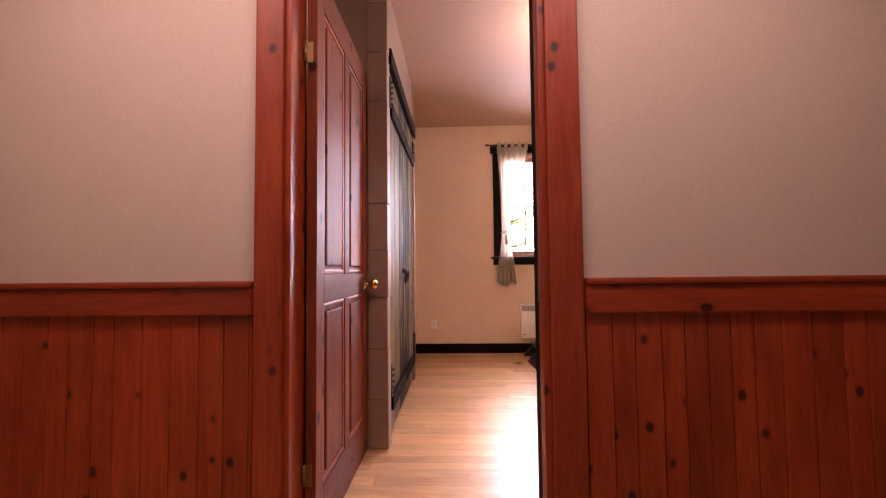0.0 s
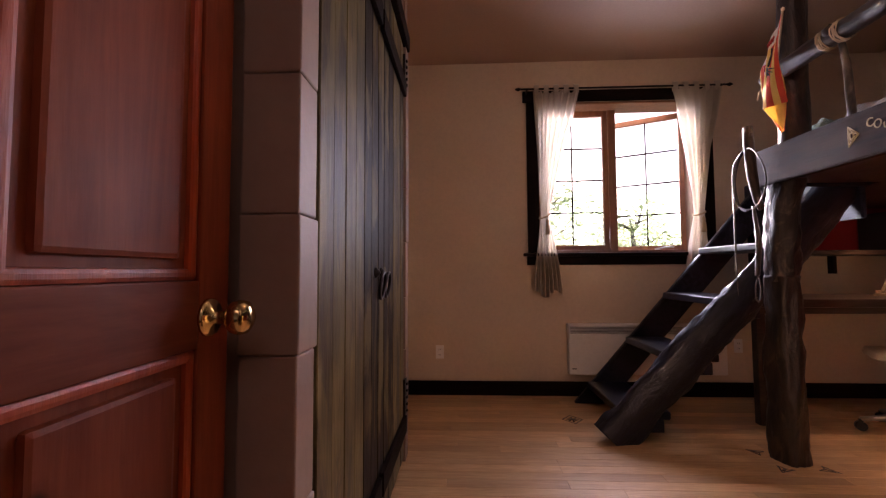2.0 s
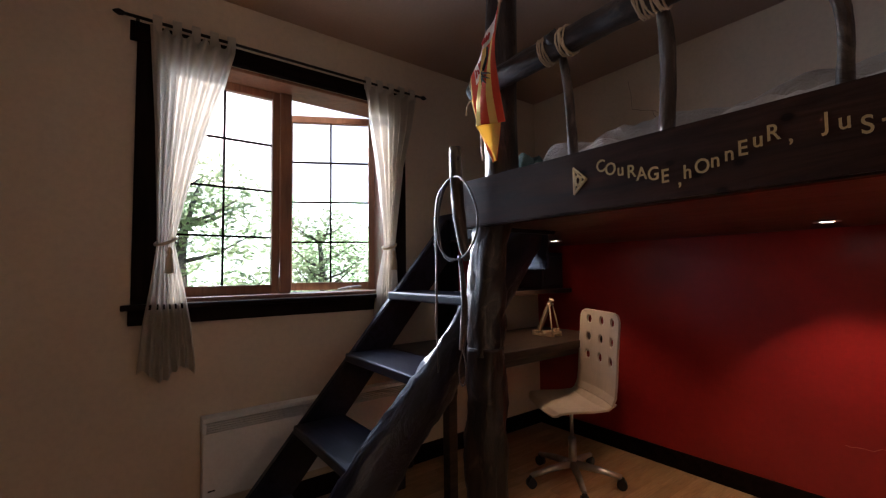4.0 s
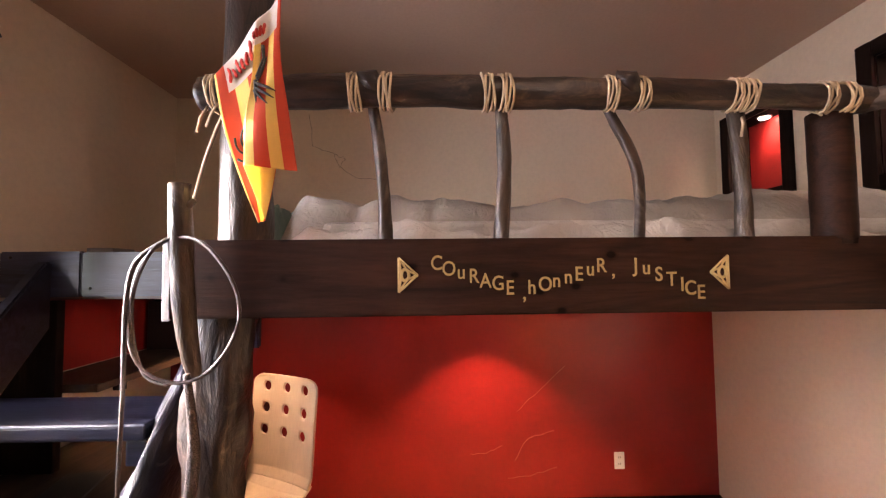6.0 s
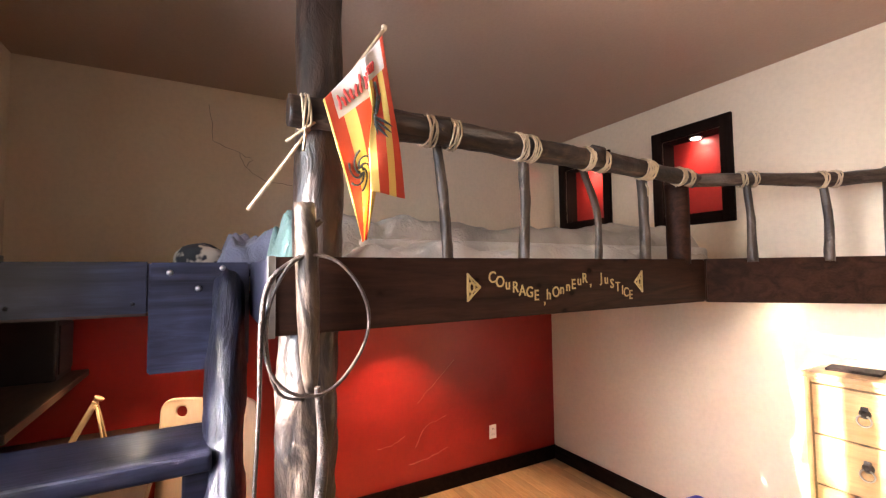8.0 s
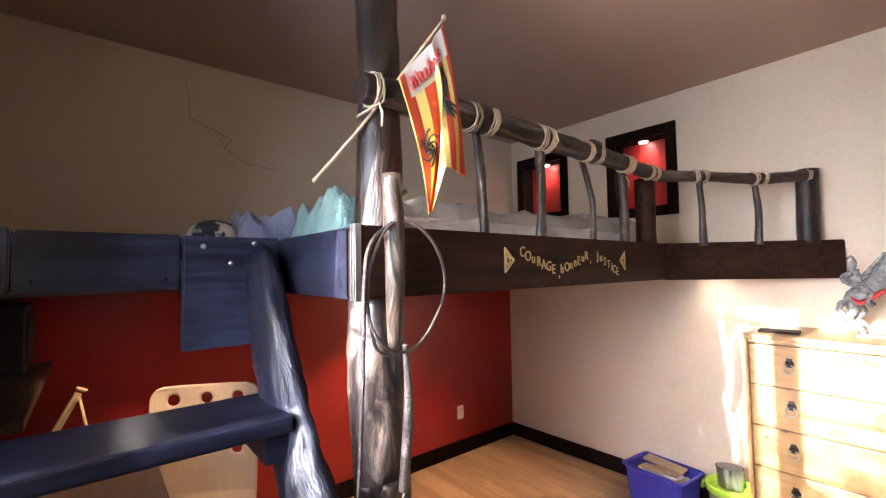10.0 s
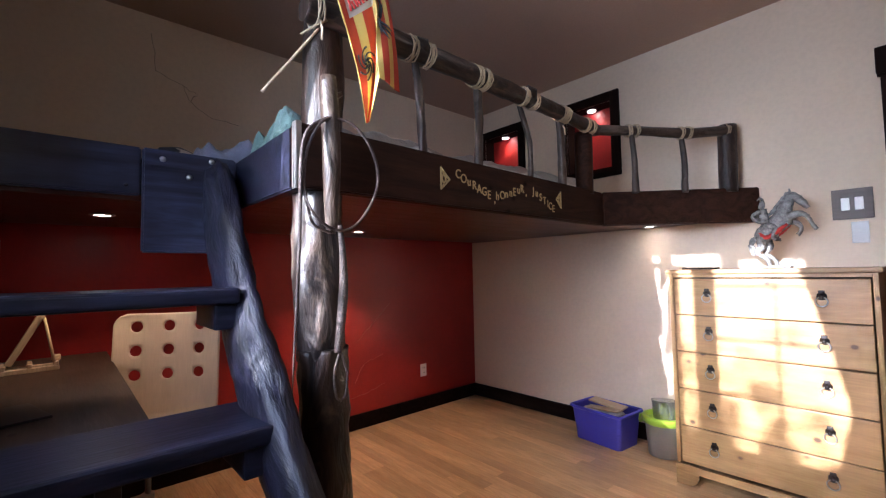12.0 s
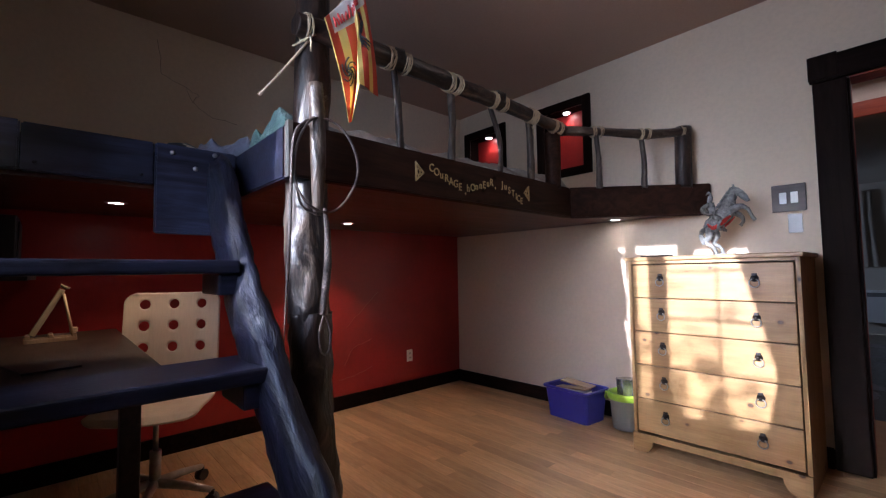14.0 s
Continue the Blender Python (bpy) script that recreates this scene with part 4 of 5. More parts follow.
sw = thing("light_switch", "two-gang rocker switch in a dark wood plate", "switch", pose(1.143, Y_SOUTH, 1.60))
part("plate", box((-0.085, 0, -0.085), (0.085, 0.012, 0.085), 0.004), M_BRANCHWOOD, sw, "grey-brown wood plate")
for x in (-0.028, 0.028):
    part("rocker", box((x - 0.018, 0.012, -0.035), (x + 0.018, 0.018, 0.035), 0.003), M_WHITE, sw, "white rocker")
plate = thing("clear_wall_plate", "small grey plastic wall plate", "wall plate", pose(1.118, Y_SOUTH, 1.44))
part("cover", box((-0.036, 0, -0.06), (0.036, 0.008, 0.06), 0.004), M_PALEGREY, plate)

heater = thing("wall_heater", "white electric convector heater with a top grille", "heater")
part("body", box((1.335, 6.765, 0.19), (2.62, 6.838, 0.53), 0.01), M_WHITE, heater)
part("cap", box((1.33, 6.76, 0.585), (2.625, 6.838, 0.61), 0.006), M_WHITE, heater)
part("cheek", box((1.33, 6.76, 0.53), (1.35, 6.838, 0.585), 0.004), M_WHITE, heater)
part("cheek", box((2.605, 6.76, 0.53), (2.625, 6.838, 0.585), 0.004), M_WHITE, heater)
# black block behind the louvres paints the shade inside the heater
part("dark_gap", box((1.35, 6.80, 0.53), (2.605, 6.838, 0.585)), M_BLACK, heater)
for k in range(5):
    part("louvre", box((1.35, 6.765, 0.525 + k * 0.012), (2.605, 6.795, 0.5295 + k * 0.012), 0.001, 1), M_WHITE, heater)
part("label_bar", box((1.36, 6.7645, 0.235), (1.395, 6.7655, 0.243)), M_BLACK, heater)

# curtains
rod = thing("curtain_rod", "thin black iron curtain rod with finials", "curtain rod")
part("rod", tube([(0.97, 6.765, 2.625), (2.70, 6.765, 2.625)], 0.008, 10), M_IRON, rod)
for x, s in ((0.97, -1), (2.70, 1)):
    bm = lathe([(0.006, 0), (0.012, 0.01), (0.016, 0.025), (0.01, 0.04), (0.004, 0.05)], 12, m=pose(x, 6.765, 2.625, 0, 90 * s))
    part("finial", bm, M_IRON, rod)
    part("bracket", box((x - s * 0.05 - 0.008, 6.757, 2.60), (x - s * 0.05 + 0.008, Y_NORTH, 2.62), 0.003), M_IRON, rod)


def curtain(rows, tie_z, seed, label):
    """rows: height, left edge, right edge, from the top down."""
    c = thing("curtain", label, "curtain", group="window curtains")
    rnd = random.Random(seed)
    phase = rnd.uniform(0, 6)
    nu, nv = 60, 56
    bm = bmesh.new()
    grid = []
    z0, z1 = rows[0][0], rows[-1][0]
    for j in range(nv + 1):
        z = z0 + (z1 - z0) * j / nv
        for a, b in zip(rows, rows[1:]):
            if a[0] >= z >= b[0]:
                s = (a[0] - z) / (a[0] - b[0])
                xl, xr = a[1] + (b[1] - a[1]) * s, a[2] + (b[2] - a[2]) * s
                break
        line = []
        for i in range(nu + 1):
            u = i / nu
            amp = 0.013 + 0.026 * min(1, abs(z - tie_z) / 0.5)
            w = math.sin(2 * math.pi * (6.5 * u + 0.7 * noise.noise(Vector((u * 2, z * 0.7, seed)))) + phase)
            y = 6.772 - amp * w + 0.018 * noise.noise(Vector((u * 3, z * 2, seed + 9)))
            line.append(bm.verts.new((xl + (xr - xl) * u, min(y, 6.80), z + (0.03 * math.sin(u * 9 + seed) if j == nv else 0))))
        grid.append(line)
    for j in range(nv):
        for i in range(nu):
            bm.faces.new([grid[j][i], grid[j + 1][i], grid[j + 1][i + 1], grid[j][i + 1]]).smooth = True
    part("cloth", bm, M_CURTAIN, c)
    xl, xr = rows[0][1], rows[0][2]
    for k in range(5):
        x = xl + 0.03 + (xr - xl - 0.06) * k / 4
        bm = bmesh.new()
        loop = [(6.778, z0 - 0.02), (6.778, z0 + 0.05), (6.765, z0 + 0.062), (6.752, z0 + 0.05), (6.752, z0 - 0.02)]
        prev = None
        for y, z in loop:
            cur = [bm.verts.new((x - 0.02, y, z)), bm.verts.new((x + 0.02, y, z))]
            if prev:
                bm.faces.new([prev[0], prev[1], cur[1], cur[0]])
            prev = cur
        part("tab", bm, M_CURTAIN, c)
    tl = tr = None
    for a, b in zip(rows, rows[1:]):
        if a[0] >= tie_z >= b[0]:
            s = (a[0] - tie_z) / (a[0] - b[0])
            tl, tr = a[1] + (b[1] - a[1]) * s, a[2] + (b[2] - a[2]) * s
    mid, half = (tl + tr) / 2, (tr - tl) / 2 + 0.008
    ring = [(mid + half * math.cos(t), 6.77 + 0.035 * math.sin(t), tie_z + 0.02 * math.sin(t + 1)) for t in [2 * math.pi * k / 20 for k in range(20)]]
    part("tieback", tube(ring, 0.008, 8, closed=True), M_JUTE, c, "braided tieback cord")
    bm = lathe([(0.004, 0.0), (0.012, -0.015), (0.014, -0.03), (0.009, -0.038), (0.016, -0.06), (0.021, -0.13), (0.001, -0.132)], 12, m=pose(mid + half * 0.3, 6.73, tie_z - 0.03))
    part("tassel", bm, M_JUTE, c, "beige tassel")
    return c


curtain([(2.60, 1.07, 1.47), (2.35, 1.085, 1.41), (2.09, 1.10, 1.33), (1.80, 1.11, 1.253), (1.52, 1.12, 1.194), (1.3, 1.095, 1.24), (1.1, 1.065, 1.275), (0.86, 1.045, 1.302)], 1.52, 1, "cream tab-top curtain tied back beside the window")
curtain([(2.60, 2.243, 2.65), (2.35, 2.285, 2.60), (2.07, 2.338, 2.53), (1.80, 2.37, 2.50), (1.53, 2.395, 2.475), (1.3, 2.36, 2.49), (1.04, 2.32, 2.516)], 1.53, 2, "cream tab-top curtain tied back beside the stair")


# wall niches with a lamp each
def niche(x0, x1, z0, z1):
    n = thing("wall_niche", "red lined wall niche in a dark frame with a lit spot", "niche", group="wall niches")
    b, d = 2.885, Y_SOUTH
    part("back", box((x0, b, z0), (x1, b + 0.01, z1)), M_RED, n)
    for lo, hi, mt in (((x0 - 0.01, b, z0 - 0.01), (x0 + 0.002, d, z1 + 0.01), M_TRIM_Z), ((x1 - 0.002, b, z0 - 0.01), (x1 + 0.01, d, z1 + 0.01), M_TRIM_Z), ((x0, b, z0 - 0.01), (x1, d, z0 + 0.003), M_TRIM), ((x0, b, z1 - 0.003), (x1, d, z1 + 0.01), M_TRIM)):
        part("lining", box(lo, hi), mt, n)
    f = 0.075
    for lo, hi, mt in (((x0 - f, d, z0 - f), (x0, d + 0.025, z1 + f), M_TRIM_Z), ((x1, d, z0 - f), (x1 + f, d + 0.025, z1 + f), M_TRIM_Z), ((x0, d, z0 - f), (x1, d + 0.025, z0), M_TRIM), ((x0, d, z1), (x1, d + 0.025, z1 + f), M_TRIM)):
        part("frame", box(lo, hi, 0.008), mt, n)
    xm, ym = (x0 + x1) / 2, 2.955
    spot = part("spot", lathe([(0.042, 0.0), (0.042, 0.008), (0.03, 0.012), (0.03, 0.002)], 24, m=pose(xm, ym, z1 - 0.012)), M_STEEL, n, "round steel spot ring")
    part("bulb", lathe([(0.001, -0.004), (0.029, -0.003), (0.029, 0.002), (0.001, 0.003)], 24, m=pose(xm, ym, z1 - 0.012)), M_SPOT, spot, "glowing lens")
    lamp("niche_light", "SPOT", 1.9, look((xm, ym, z1 - 0.02), (xm, ym - 0.03, z0)), WARM, cone=120, blend=0.8, radius=0.025)


for h in NICHES:
    niche(*h)


# round lamps in the underside of the loft
def downlight(x, y, z, energy):
    o = thing("recessed_spot", "lit round recessed spot under the loft", "spot lamp", group="spots under the loft")
    part("ring", lathe([(0.05, 0.0), (0.05, -0.004), (0.036, -0.006), (0.034, 0.0)], 28, m=pose(x, y, z)), M_STEEL, o)
    part("lens", lathe([(0.001, -0.003), (0.034, -0.003), (0.034, -0.001), (0.001, -0.001)], 24, m=pose(x, y, z)), M_SPOT, o, "glowing lens")
    lamp("spot_light", "SPOT", energy, look((x, y, z - 0.012), (x + 0.02, y, 0)), (1.0, 0.64, 0.34), cone=94, blend=0.4, radius=0.03)


for x, y, e in ((3.42, 6.165, 4.4), (3.56, 4.73, 11.0), (2.19, 3.165, 0.6)):
    downlight(x, y, 1.561, e)

dome = thing("ceiling_lamp", "white glass dome ceiling lamp", "ceiling lamp")
part("base", lathe([(0.13, 0.0), (0.13, -0.02), (0.12, -0.025), (0.001, -0.025)], 32, m=pose(1.35, 4.55, CEIL)), M_STEEL, dome)
part("shade", lathe([(0.12, -0.025), (0.118, -0.05), (0.1, -0.08), (0.07, -0.1), (0.03, -0.112), (0.001, -0.114)], 32, m=pose(1.35, 4.55, CEIL)), M_DOME, dome, "frosted white glass shade")


# ---- ropes, flag and lettering on the loft ----
def lashing(at, way, r, turns=4, wide=0.03, parent=None):
    at, way = Vector(at), Vector(way).normalized()
    a = way.orthogonal().normalized()
    b = way.cross(a)
    pts = [at + way * wide * (k / (turns * 12) - 0.5) + (a * math.cos(2 * math.pi * k / 12) + b * math.sin(2 * math.pi * k / 12)) * r * (1 + 0.05 * math.sin(2.3 * k + 40 * at.y)) + way * 0.004 * math.sin(0.9 * k + 31 * at.y) for k in range(turns * 12 + 1)]
    return part("lashing", tube(pts, 0.0034, 6), M_JUTE, parent, "jute rope lashing")


def on_line(line, y):
    for a, b in zip(line, line[1:]):
        if (a[1] - y) * (b[1] - y) <= 0:
            s = (a[1] - y) / (a[1] - b[1])
            return [a[i] + (b[i] - a[i]) * s for i in range(3)]


for y, r in ((5.255, 0.052), (5.165, 0.052), (4.875, 0.051), (4.825, 0.051), (4.525, 0.048), (4.44, 0.047), (4.165, 0.046), (4.13, 0.046), (3.90, 0.043), (3.84, 0.043)):
    lashing(on_line(RAIL, y), (0, 1, 0.0), r, 5, 0.036, rail)
for y in (3.62, 3.585, 3.37, 3.33, 3.15):
    lashing(on_line(RAIL2, y), (0.6, 0.75, 0), 0.039, 4, 0.024, rail)
lashing((2.275, 5.655, 2.185), (0, 1, 0), 0.053, 4, 0.025, rail)
for a, b in (((2.24, 5.63, 2.15), (2.30, 5.70, 2.10)), ((2.23, 5.66, 2.13), (2.20, 5.67, 2.05)), ((2.27, 4.13, 2.12), (2.23, 4.16, 2.04)), ((2.25, 3.92, 2.12), (2.36, 3.78, 2.10))):
    part("rope_tail", tube([a, ((a[0] + b[0]) / 2 - 0.01, (a[1] + b[1]) / 2, (a[2] + b[2]) / 2), b], 0.004, 6), M_JUTE, rail, "loose jute rope end")
for y, z in ((5.21, 2.205), (4.48, 2.20)):
    p = on_line(RAIL, y)
    part("knot", tube([(p[0] - 0.01, y - 0.02, z - 0.03), (p[0] - 0.03, y, z + 0.0), (p[0] - 0.02, y + 0.035, z + 0.012)], [0.03, 0.032, 0.02], 10, 0.2, y), M_LOG, rail, "cut branch stub")

stick = thing("branch_peg", "forked grey branch peg fixed to the loft beam", "branch")
part("stem", tube([(2.14, 5.678, 1.895), (2.14, 5.672, 1.75), (2.145, 5.665, 1.6), (2.165, 5.655, 1.45), (2.18, 5.652, 1.40)], [0.026, 0.029, 0.028, 0.022, 0.014], 12, 0.12, 31, step=0.03), M_BRANCH, stick)
part("stub", tube([(2.14, 5.665, 1.83), (2.13, 5.635, 1.85)], [0.012, 0.007], 8), M_BRANCH, stick)

cord = thing("whip_cord", "coiled braided dark leather whip on the branch peg", "whip")


def coil(cy, cz, ry, rz, x, seed):
    return [(x + 0.01 * math.sin(2 * t + seed), cy + ry * math.sin(t) * (1 + 0.06 * math.sin(3 * t + seed)), cz + rz * math.cos(t)) for t in [2 * math.pi * k / 40 for k in range(40)]]


part("coil", tube(coil(5.652, 1.58, 0.133, 0.178, 2.115, 0), 0.0046, 8, 0.35, 2, closed=True), M_CORD, cord)
part("coil", tube([(2.12, 5.66, 1.765), (2.11, 5.72, 1.73), (2.11, 5.765, 1.63), (2.115, 5.768, 1.52), (2.12, 5.74, 1.42), (2.12, 5.68, 1.395)], 0.0046, 8, 0.2, 4, step=0.015), M_CORD, cord)
part("tail", tube([(2.12, 5.69, 1.755), (2.11, 5.76, 1.70), (2.108, 5.782, 1.6), (2.11, 5.785, 1.4), (2.115, 5.795, 1.15), (2.12, 5.80, 1.02), (2.125, 5.803, 0.90)], [0.006, 0.006, 0.006, 0.0055, 0.005, 0.003, 0.002], 8, 0.2, 6, step=0.02), M_CORD, cord)
part("handle", tube([(2.13, 5.645, 1.42), (2.135, 5.632, 1.30), (2.14, 5.63, 1.2), (2.14, 5.645, 1.06), (2.14, 5.65, 1.02)], [0.008, 0.012, 0.016, 0.014, 0.012], 10, 0.06, 8, step=0.02), M_CORD, cord, "braided leather handle")
part("wrist_loop", tube([(2.14, 5.645, 1.02), (2.137, 5.665, 0.95), (2.135, 5.655, 0.88), (2.135, 5.63, 0.88), (2.137, 5.62, 0.95), (2.14, 5.64, 1.02)], 0.004, 6, step=0.015), M_CORD, cord)


def flag():
    f = thing("flag", "red and yellow striped pennant on a thin wooden stick", "flag")
    part("pole", tube([(2.41, 5.793, 1.907), (2.30, 5.67, 2.09), (2.19, 5.437, 2.45)], 0.0055, 8, step=0.05), M_STICK, f, "pale wooden stick")
    part("knob", lathe([(0.001, -0.012), (0.009, -0.006), (0.009, 0.006), (0.001, 0.012)], 10, m=pose(2.19, 5.435, 2.457)), M_STICK, f)
    left = [(2.185, 5.62, 2.198), (2.165, 5.585, 2.06), (2.17, 5.545, 1.93), (2.20, 5.503, 1.80)]
    behind = [(2.185, 5.515, 2.33), (2.19, 5.465, 2.14), (2.19, 5.455, 1.99), (2.20, 5.487, 1.81)]
    fold = [(2.182, 5.505, 2.34), (2.13, 5.495, 2.19), (2.11, 5.508, 2.06), (2.115, 5.505, 1.935)]
    right = [(2.185, 5.443, 2.43), (2.15, 5.43, 2.24), (2.145, 5.405, 2.08), (2.155, 5.385, 1.93)]

    def curve(c, s):
        s *= 3
        i = min(int(s), 2)
        s -= i
        a, b = Vector(c[i]), Vector(c[i + 1])
        p, q = Vector(c[max(i - 1, 0)]), Vector(c[min(i + 2, 3)])
        return 0.5 * (2 * a + (b - p) * s + (2 * p - 5 * a + 4 * b - q) * s * s + (3 * a - p - 3 * b + q) * s ** 3)

    def at(u, v, off=0.007):
        """A point of the cloth: the hoist half runs in behind a pleat, the fly half lies over it."""
        a, back, front, c = curve(left, v), curve(behind, v), curve(fold, v), curve(right, v)
        if u < 0.46:
            p = a.lerp(back, u / 0.46)
        elif u < 0.54:
            p = back.lerp(front, (u - 0.46) / 0.08)
        else:
            p = front.lerp(c, (u - 0.54) / 0.46)
        return p + Vector((0.012 * math.sin(9 * u + 5 * v) * math.sin(math.pi * u) - off, 0, 0))

    bm = bmesh.new()
    uv = bm.loops.layers.uv.verify()
    nu, nv = 50, 40
    grid = []
    for j in range(nv + 1):
        v = j / nv
        line = []
        for i in range(nu + 1):
            u = i / nu
            p = at(u, v, 0.0)
            line.append((bm.verts.new(p), u, v))
        grid.append(line)
    for j in range(nv):
        for i in range(nu):
            q = [grid[j][i], grid[j + 1][i], grid[j + 1][i + 1], grid[j][i + 1]]
            face = bm.faces.new([x[0] for x in q])
            face.smooth = True
            for loop, x in zip(face.loops, q):
                loop[uv].uv = (x[1], x[2])
    cl = part("cloth", bm, M_FLAG, f)
    mod = cl.modifiers.new("thick", "SOLIDIFY")
    mod.thickness = 0.0015

    # a dark curling emblem on each face and plain bars for the writing
    for k in range(6):
        a0 = 0.4 + k * 1.05
        pts = [at(0.19 + 0.155 * s * math.cos(a0 + 2.4 * s), 0.55 + 0.135 * s * math.sin(a0 + 2.4 * s), 0.004) for s in [0.15 + 0.85 * i / 8 for i in range(9)]]
        part("emblem_arm", tube(pts, [0.005, 0.0045, 0.0035, 0.003, 0.0026, 0.0026, 0.0026, 0.003, 0.0035], 6), M_EMBLEM, f, "black curling emblem arm")
    for u0, v0, u1, v1 in ((0.62, 0.40, 0.70, 0.28), (0.63, 0.42, 0.76, 0.30), (0.61, 0.44, 0.90, 0.54), (0.61, 0.47, 0.87, 0.58), (0.61, 0.49, 0.80, 0.61), (0.60, 0.42, 0.66, 0.58), (0.68, 0.22, 0.72, 0.34)):
        part("emblem_wing", tube([at(u0 + (u1 - u0) * q, v0 + (v1 - v0) * q, 0.004) for q in (0, 0.25, 0.5, 0.75, 1)], [0.0045, 0.0045, 0.004, 0.003, 0.001], 6), M_EMBLEM, f, "black emblem feather")
    for k in range(12):
        u = 0.14 + 0.05 * k
        tall = 0.085 if k in (0, 2, 5) else 0.055
        pts = [at(u + 0.012 * math.sin(3.0 * q + k), 0.155 - tall * q, 0.006) for q in (0, 0.25, 0.5, 0.75, 1)]
        part("script_stroke", tube(pts, [0.0035, 0.005, 0.0035, 0.005, 0.003], 6), M_FLAGRED, f, "red script stroke")
    return f


flag()

# gold lettering along the main beam
beam = loft.children[0]


def letter(ch, y, z, size):
    data = bpy.data.curves.new("letter", "FONT")
    data.body, data.size, data.extrude, data.align_x, data.offset = ch, size, 0.0012, "CENTER", 0.0004
    tmp = bpy.data.objects.new("letter", data)
    me = bpy.data.meshes.new_from_object(tmp)
    bpy.data.objects.remove(tmp)
    me.materials.append(M_GOLD)
    ob = new("letter", me)
    ob.parent = beam
    face_x = P_POST[0] + (P_CORNER[0] - P_POST[0]) * (P_POST[1] - y) / (P_POST[1] - P_CORNER[1])
    ob.matrix_world = Matrix(((0, 0, -1, face_x - 0.0015), (-0.92, 0, 0, y), (0, 1.08, 0, z), (0, 0, 0, 1)))


WORDS = [("C", 5.027, 1.685), ("O", 4.992, 1.669), ("u", 4.957, 1.655), ("R", 4.921, 1.648), ("A", 4.888, 1.635), ("G", 4.852, 1.628), ("E", 4.818, 1.615), (",", 4.777, 1.601), ("h", 4.755, 1.616), ("O", 4.716, 1.624), ("n", 4.683, 1.629), ("n", 4.649, 1.639), ("E", 4.618, 1.651), ("u", 4.584, 1.66), ("R", 4.552, 1.674), (",", 4.517, 1.662), ("J", 4.47, 1.674), ("u", 4.44, 1.662), ("S", 4.405, 1.648), ("T", 4.369, 1.634), ("I", 4.339, 1.619), ("C", 4.316, 1.609), ("E", 4.286, 1.597)]
for ch, y, z in WORDS:
    letter(ch, 4.785 + (y - 4.777) * 0.965 if y > 4.5 else y, z + 0.004 - (0.013 if ch in "un" else 0.018), 0.052)



def knot_triangle(y, s):
    """A gold interlaced triangle, its point along the beam."""
    fx = P_POST[0] + (P_CORNER[0] - P_POST[0]) * (P_POST[1] - y) / (P_POST[1] - P_CORNER[1]) - 0.001
    bm = bmesh.new()
    zc = 1.657
    cor = [Vector((fx, y, zc + 0.047)), Vector((fx, y, zc - 0.047)), Vector((fx, y - s * 0.052, zc))]
    mid = sum(cor, Vector()) / 3
    for i in range(3):
        a, b = cor[i], cor[(i + 1) % 3]
        tube([a, b], 0.003, 6, bm=bm)
        p = a + (mid - a) * 0.12
        q = (cor[(i + 1) % 3] + cor[(i + 2) % 3]) / 2
        w = (cor[(i + 1) % 3] - cor[(i + 2) % 3]) * 0.16
        tube([p, mid + w, p + (q - p) * 0.82, mid - w, p], 0.0028, 6, bm=bm, step=0.006)
    tube([mid + Vector((0, 0.013 * math.cos(t), 0.018 * math.sin(t))) for t in [2 * math.pi * k / 16 for k in range(16)]], 0.002, 6, bm=bm, closed=True)
    part("gold_knot", bm, M_GOLD, beam, "gold interlaced triangle")


knot_triangle(5.13, 1)
knot_triangle(4.205, -1)


# ---- bedding ----
def smooth(a, b, t):
    t = max(0.0, min(1.0, (t - a) / (b - a)))
    return t * t * (3 - 2 * t)


def heap(name, x0, x1, y0, y1, height, nx, ny, parent, material, label=""):
    """Lying cloth with a skirt down to the deck."""
    bm = bmesh.new()
    g = []
    for j in range(ny + 1):
        row = []
        for i in range(nx + 1):
            x, y = x0 + (x1 - x0) * i / nx, y0 + (y1 - y0) * j / ny
            row.append(bm.verts.new((x, y, max(1.732, height(x, y)))))
        g.append(row)
    for j in range(ny):
        for i in range(nx):
            bm.faces.new([g[j][i], g[j][i + 1], g[j + 1][i + 1], g[j + 1][i]]).smooth = True
    return part(name, bm, material, parent, label)


def wrinkle(x, y, s, k):
    v = Vector((x * k, y * k, s))
    return noise.noise(v) + 0.5 * noise.noise(v * 2.3) - abs(noise.noise(v * 1.2 + Vector((5, 5, 0)))) * 0.8


def quilting(x, y):
    """Shallow stitched seams, a hand's breadth and a half apart, drifting with the folds."""
    u = x + 0.03 * noise.noise(Vector((x * 2, y * 2, 8)))
    v = y + 0.03 * noise.noise(Vector((x * 2, y * 2, 2)))
    return sum(0.016 * math.exp(-((a + 0.14) % 0.28 - 0.14) ** 2 / 0.0005) for a in (u, v))


bed = thing("bed", "unmade loft bed with grey-beige duvet and white sheet", "bed")
part("mattress", box((2.50, 3.22, 1.73), (3.45, 5.42, 1.84), 0.04, 4), M_SHEET, bed)
heap("duvet", 2.42, 3.65, 3.12, 5.62, lambda x, y: 1.715 + (0.215 + 0.07 * smooth(4.2, 3.6, y) * smooth(2.5, 2.8, x) + 0.034 * wrinkle(x, y, 1, 3.2) + 0.018 * wrinkle(x, y, 3, 8) - quilting(x, y)) * smooth(2.42, 2.60, x) * smooth(3.65, 3.5, x) * smooth(3.12, 3.3, y) * smooth(5.62, 5.5, y), 90, 170, bed, M_DUVET, "crumpled grey-beige duvet")
